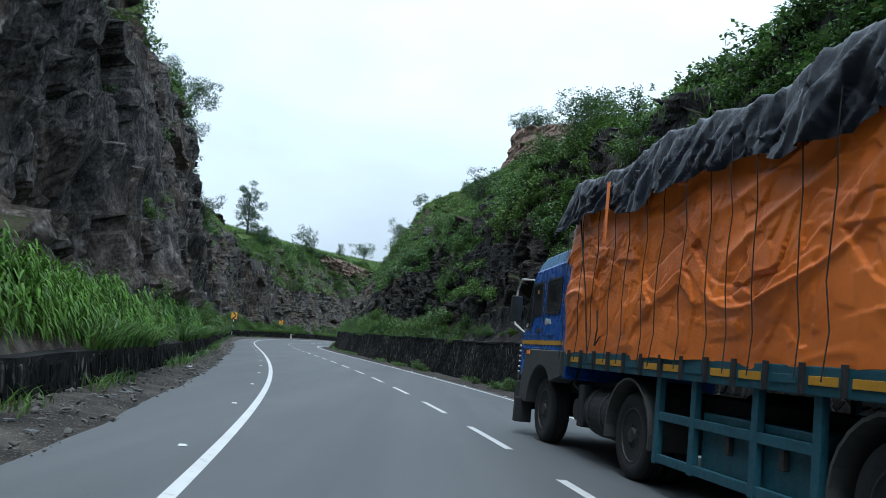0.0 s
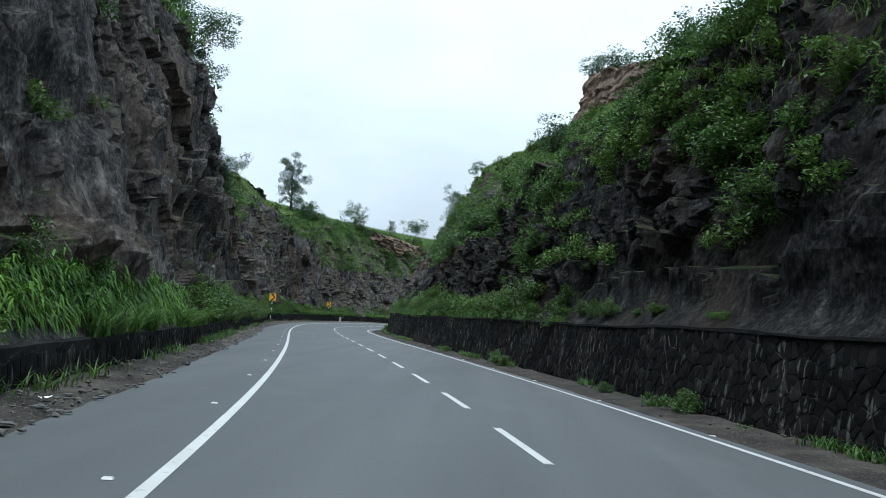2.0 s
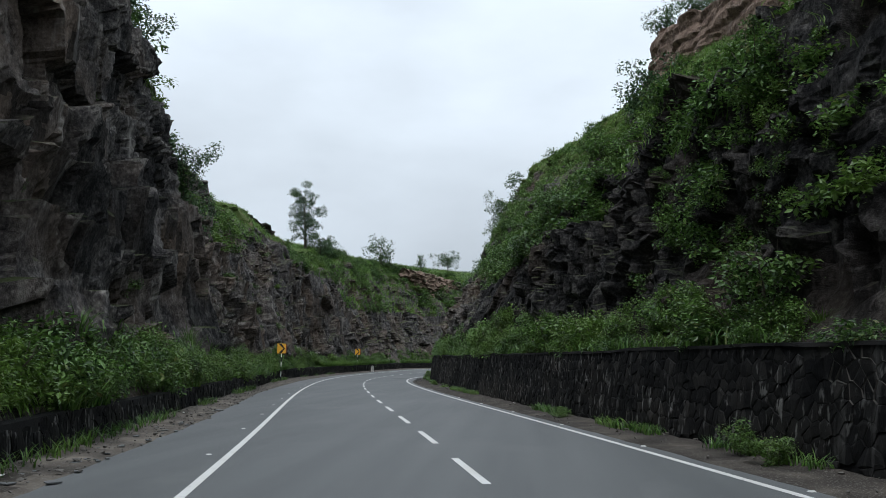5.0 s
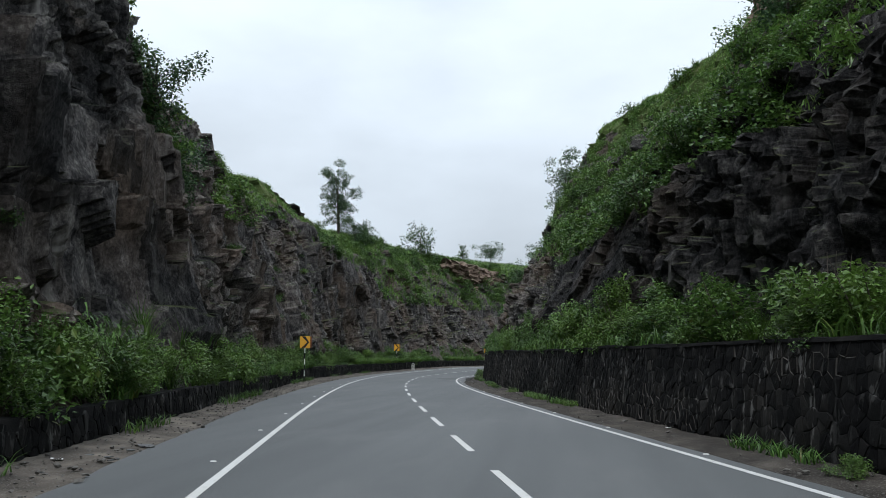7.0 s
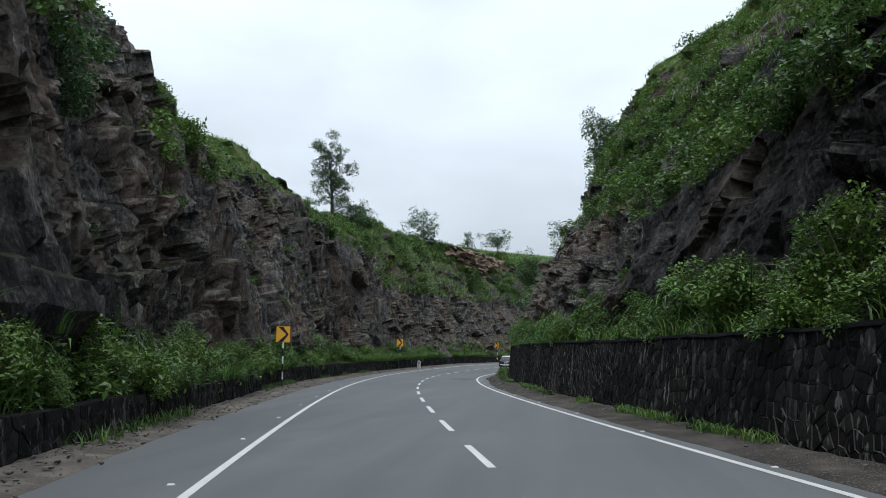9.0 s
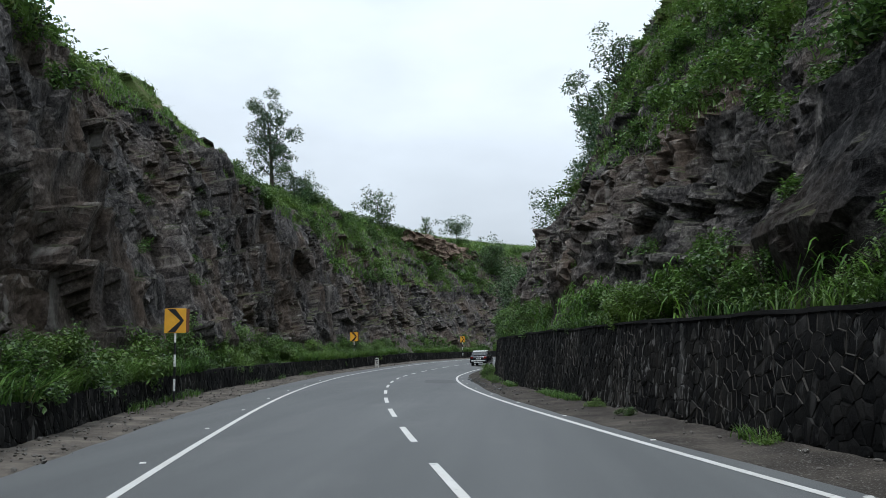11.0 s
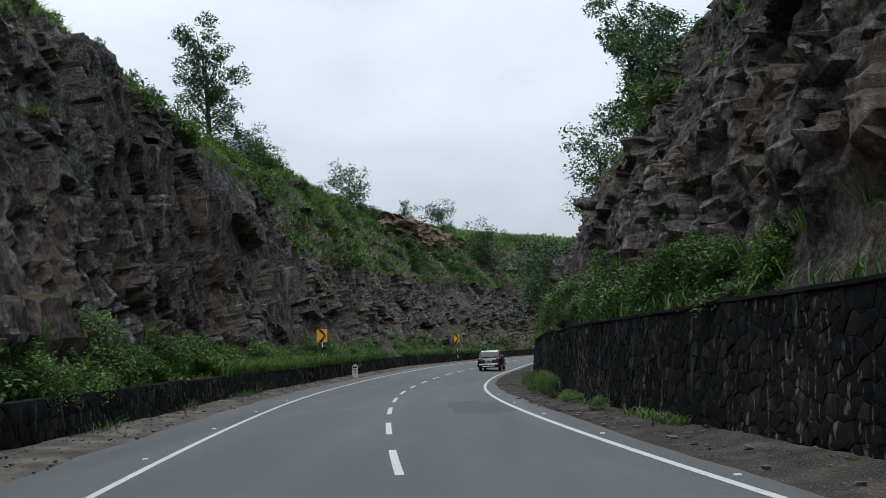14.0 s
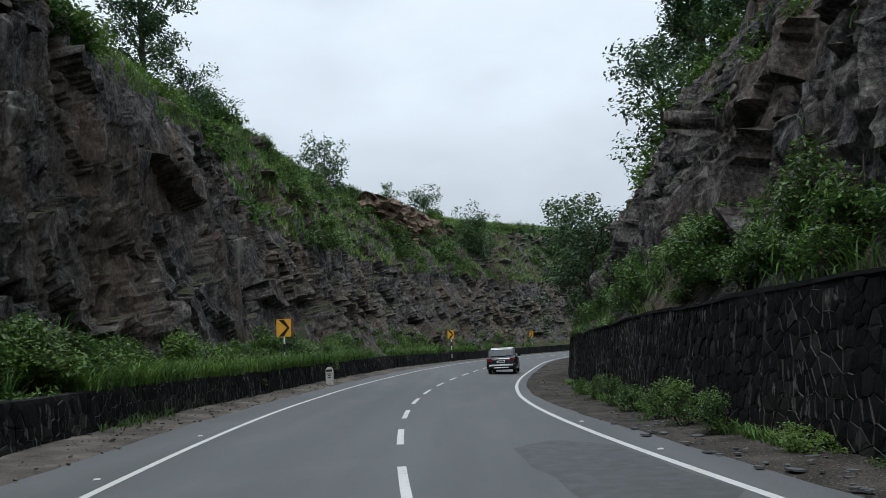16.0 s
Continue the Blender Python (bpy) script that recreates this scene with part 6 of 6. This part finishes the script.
def bluff(name, label):
    """A band of red layered rock along the hillside, facing the road."""
    s = np.arange(60, 103, 0.3)
    w = np.linspace(0, 1, 40)
    foot = np.interp(s, (60, 65, 80, 99, 103), (18.0, 19.0, 21.8, 25.2, 25.8)) - 2.5
    high = np.interp(s, (60, 66, 80, 96, 101, 103), (4.0, 6.4, 7.0, 7.4, 6.6, 3.0))
    back = 23.4 + 4.5 * np.clip((s - 99) / 3, 0, 1.4) ** 2
    st, ww = np.meshgrid(s, w, indexing="ij")
    rise = np.minimum(ww / 0.8, 1)
    n = back[:, None] + 1.0 * rise + 9.0 * np.clip((ww - 0.8) / 0.2, 0, 1)
    z = foot[:, None] + high[:, None] * rise - 0.6 * np.clip((ww - 0.8) / 0.2, 0, 1)
    p3 = np.stack([st, n, z], -1)
    d = 0.9 * fbm(p3 * (0.22, 0.2, 0.3), 4, 95) + 0.55 * fbm(p3 * (0.1, 0.1, 1.7), 3, 96) + 0.5 * (cells(p3 * (0.5, 0.5, 1.3), 97)[2] - 0.5)
    z = z + 0.7 * fbm(p3 * (0.3, 0.3, 0.1), 3, 98) * (ww > 0.6)
    v = place(st, n + d * (ww < 0.85), z)
    add(name, mesh_from(name, v, grid_faces(len(s), 40)[:, ::-1], M_RED_ROCK, False), "structure", label, "rock")


bluff("rock_outcrop_1", "reddish layered rock bluff along the hillside")
outcrop("rock_outcrop_2", 208.0, -23.0, 14.8, 9.0, 30.0, 6.8, 10, "reddish layered rock outcrop on the far slope")
outcrop("rock_outcrop_3", 242.0, -25.4, 14.8, 9.0, 30.0, 7.0, -6, "grey-brown layered rock outcrop on the far skyline", M_ROCK, 131)
outcrop("rock_outcrop_4", 135.5, -20.5, 16.6, 5.0, 15.0, 3.2, 4, "dark slabs of rock capping the cliff", M_SHADED_ROCK, 151)
outcrop("rock_outcrop_5", 128.0, -12.6, 11.4, 3.6, 7.0, 2.2, 6, "pale jutting block of rock on the cliff edge", M_ROCK, 171)
TREES = "trees on the skyline"
T = lambda sd, s, n, h, cr, tp, lv, sz, label, op=0.3, mat=None, lean=(0, 0): tree(sd, h, cr, tp, lv, sz, mat or M_LEAF2, label, Vector(on_cliff(GRID_L if n < 0 else GRID_R, s, abs(n), -1 if n < 0 else 1)), TREES, lean, op)
T(1, 151.7, -18.5, 9.8, 2.9, 0.2, 9000, 0.24, "tall slender tree with an open crown on the ridge", 0.4)
T(25, 153.5, -17.0, 3.0, 2.0, 0.02, 3600, 0.2, "dark bushy tree at the foot of the tall tree", 0.0)
T(26, 158.0, -17.4, 2.6, 1.8, 0.02, 3000, 0.2, "dark bushy tree on the grassy ridge", 0.0)
T(2, 192.0, -22.3, 5.6, 3.3, 0.15, 2600, 0.34, "broad leafy tree on the far ridge")
T(3, 213.7, -28.0, 4.2, 1.5, 0.3, 900, 0.3, "small thin tree on the far ridge", 0.6)
T(4, 230.0, -36.0, 4.4, 4.0, 0.45, 2200, 0.36, "flat-topped umbrella-shaped tree on the skyline")
T(5, 162.5, -19.0, 2.8, 1.6, 0.2, 900, 0.26, "small twiggy tree on the grassy ridge", 0.6)
T(6, 219.0, -17.5, 6.4, 3.4, 0.05, 4200, 0.34, "dark bushy tree on the far slope", 0.1)
tree(7, 5.4, 2.6, 0.05, 14000, 0.16, M_LEAF2, "feathery tree leaning out over the cliff edge", Vector(place(69.8, -12.4, 16.5)), TREES, (0.5, 0.0), 0.1)
T(8, 81.0, -10.6, 3.0, 1.7, 0.02, 4000, 0.15, "bushy tree on the cliff shoulder", 0.1)
T(9, 73.5, -9.2, 3.4, 1.5, 0.02, 4200, 0.14, "bushy tree on the cliff shoulder", 0.0)
T(10, 47.0, 15.0, 2.6, 2.0, 0.05, 7000, 0.15, "dense dark tree on the rocky hillside", 0.0)
T(11, 42.0, 10.4, 2.2, 1.8, 0.05, 8500, 0.12, "dense leafy tree over the rock face", 0.0, M_LEAF)
T(12, 52.0, 18.0, 2.8, 2.0, 0.08, 5000, 0.22, "dense dark tree on the rocky hillside", 0.0)
T(13, 58.0, 18.0, 2.4, 1.8, 0.05, 4000, 0.22, "round leafy tree on the hillside", 0.1)
T(14, 36.0, 10.0, 2.0, 1.8, 0.02, 8000, 0.12, "leafy bush-like tree over the rock face", 0.0, M_LEAF)
T(15, 70.0, 24.5, 6.4, 2.6, 0.35, 3000, 0.28, "round tree on the hilltop", 0.1)
T(16, 64.5, 26.5, 5.8, 2.2, 0.35, 2200, 0.28, "round tree on the hilltop", 0.2)
T(17, 158.0, 15.7, 16.8, 4.2, 0.25, 22000, 0.29, "tall dark leafy tree hanging over the rocky spur", 0.1)
T(18, 143.0, 10.8, 5.0, 2.2, 0.05, 3200, 0.24, "leafy tree beside the rocky spur", 0.1)
T(19, 138.0, 14.5, 6.5, 2.6, 0.05, 4500, 0.25, "leafy tree above the rocky spur", 0.1)
T(20, 150.0, 7.2, 6.4, 2.8, 0.02, 8000, 0.22, "dark broad-leaved tree over the wall at the bend", 0.0)
T(21, 145.0, 7.4, 4.4, 2.1, 0.02, 5000, 0.2, "dark broad-leaved tree over the wall at the bend", 0.0)
tree(22, 2.6, 1.9, 0.05, 2600, 0.2, M_LEAF2, "bushy tree on top of the red bluff", Vector(place(98.5, 25.6, 29.4)), TREES, (0, 0), 0.1)
tree(23, 2.4, 2.0, 0.05, 2600, 0.2, M_LEAF2, "bushy tree on top of the red bluff", Vector(place(91.0, 25.6, 28.2)), TREES, (0, 0), 0.1)
T(27, 115.0, 12.8, 3.4, 1.7, 0.05, 3200, 0.18, "dark leafy tree on the edge of the spur", 0.0)
T(24, 78.0, 16.5, 3.2, 2.0, 0.02, 2200, 0.22, "bushy tree on the hillside edge", 0.1)
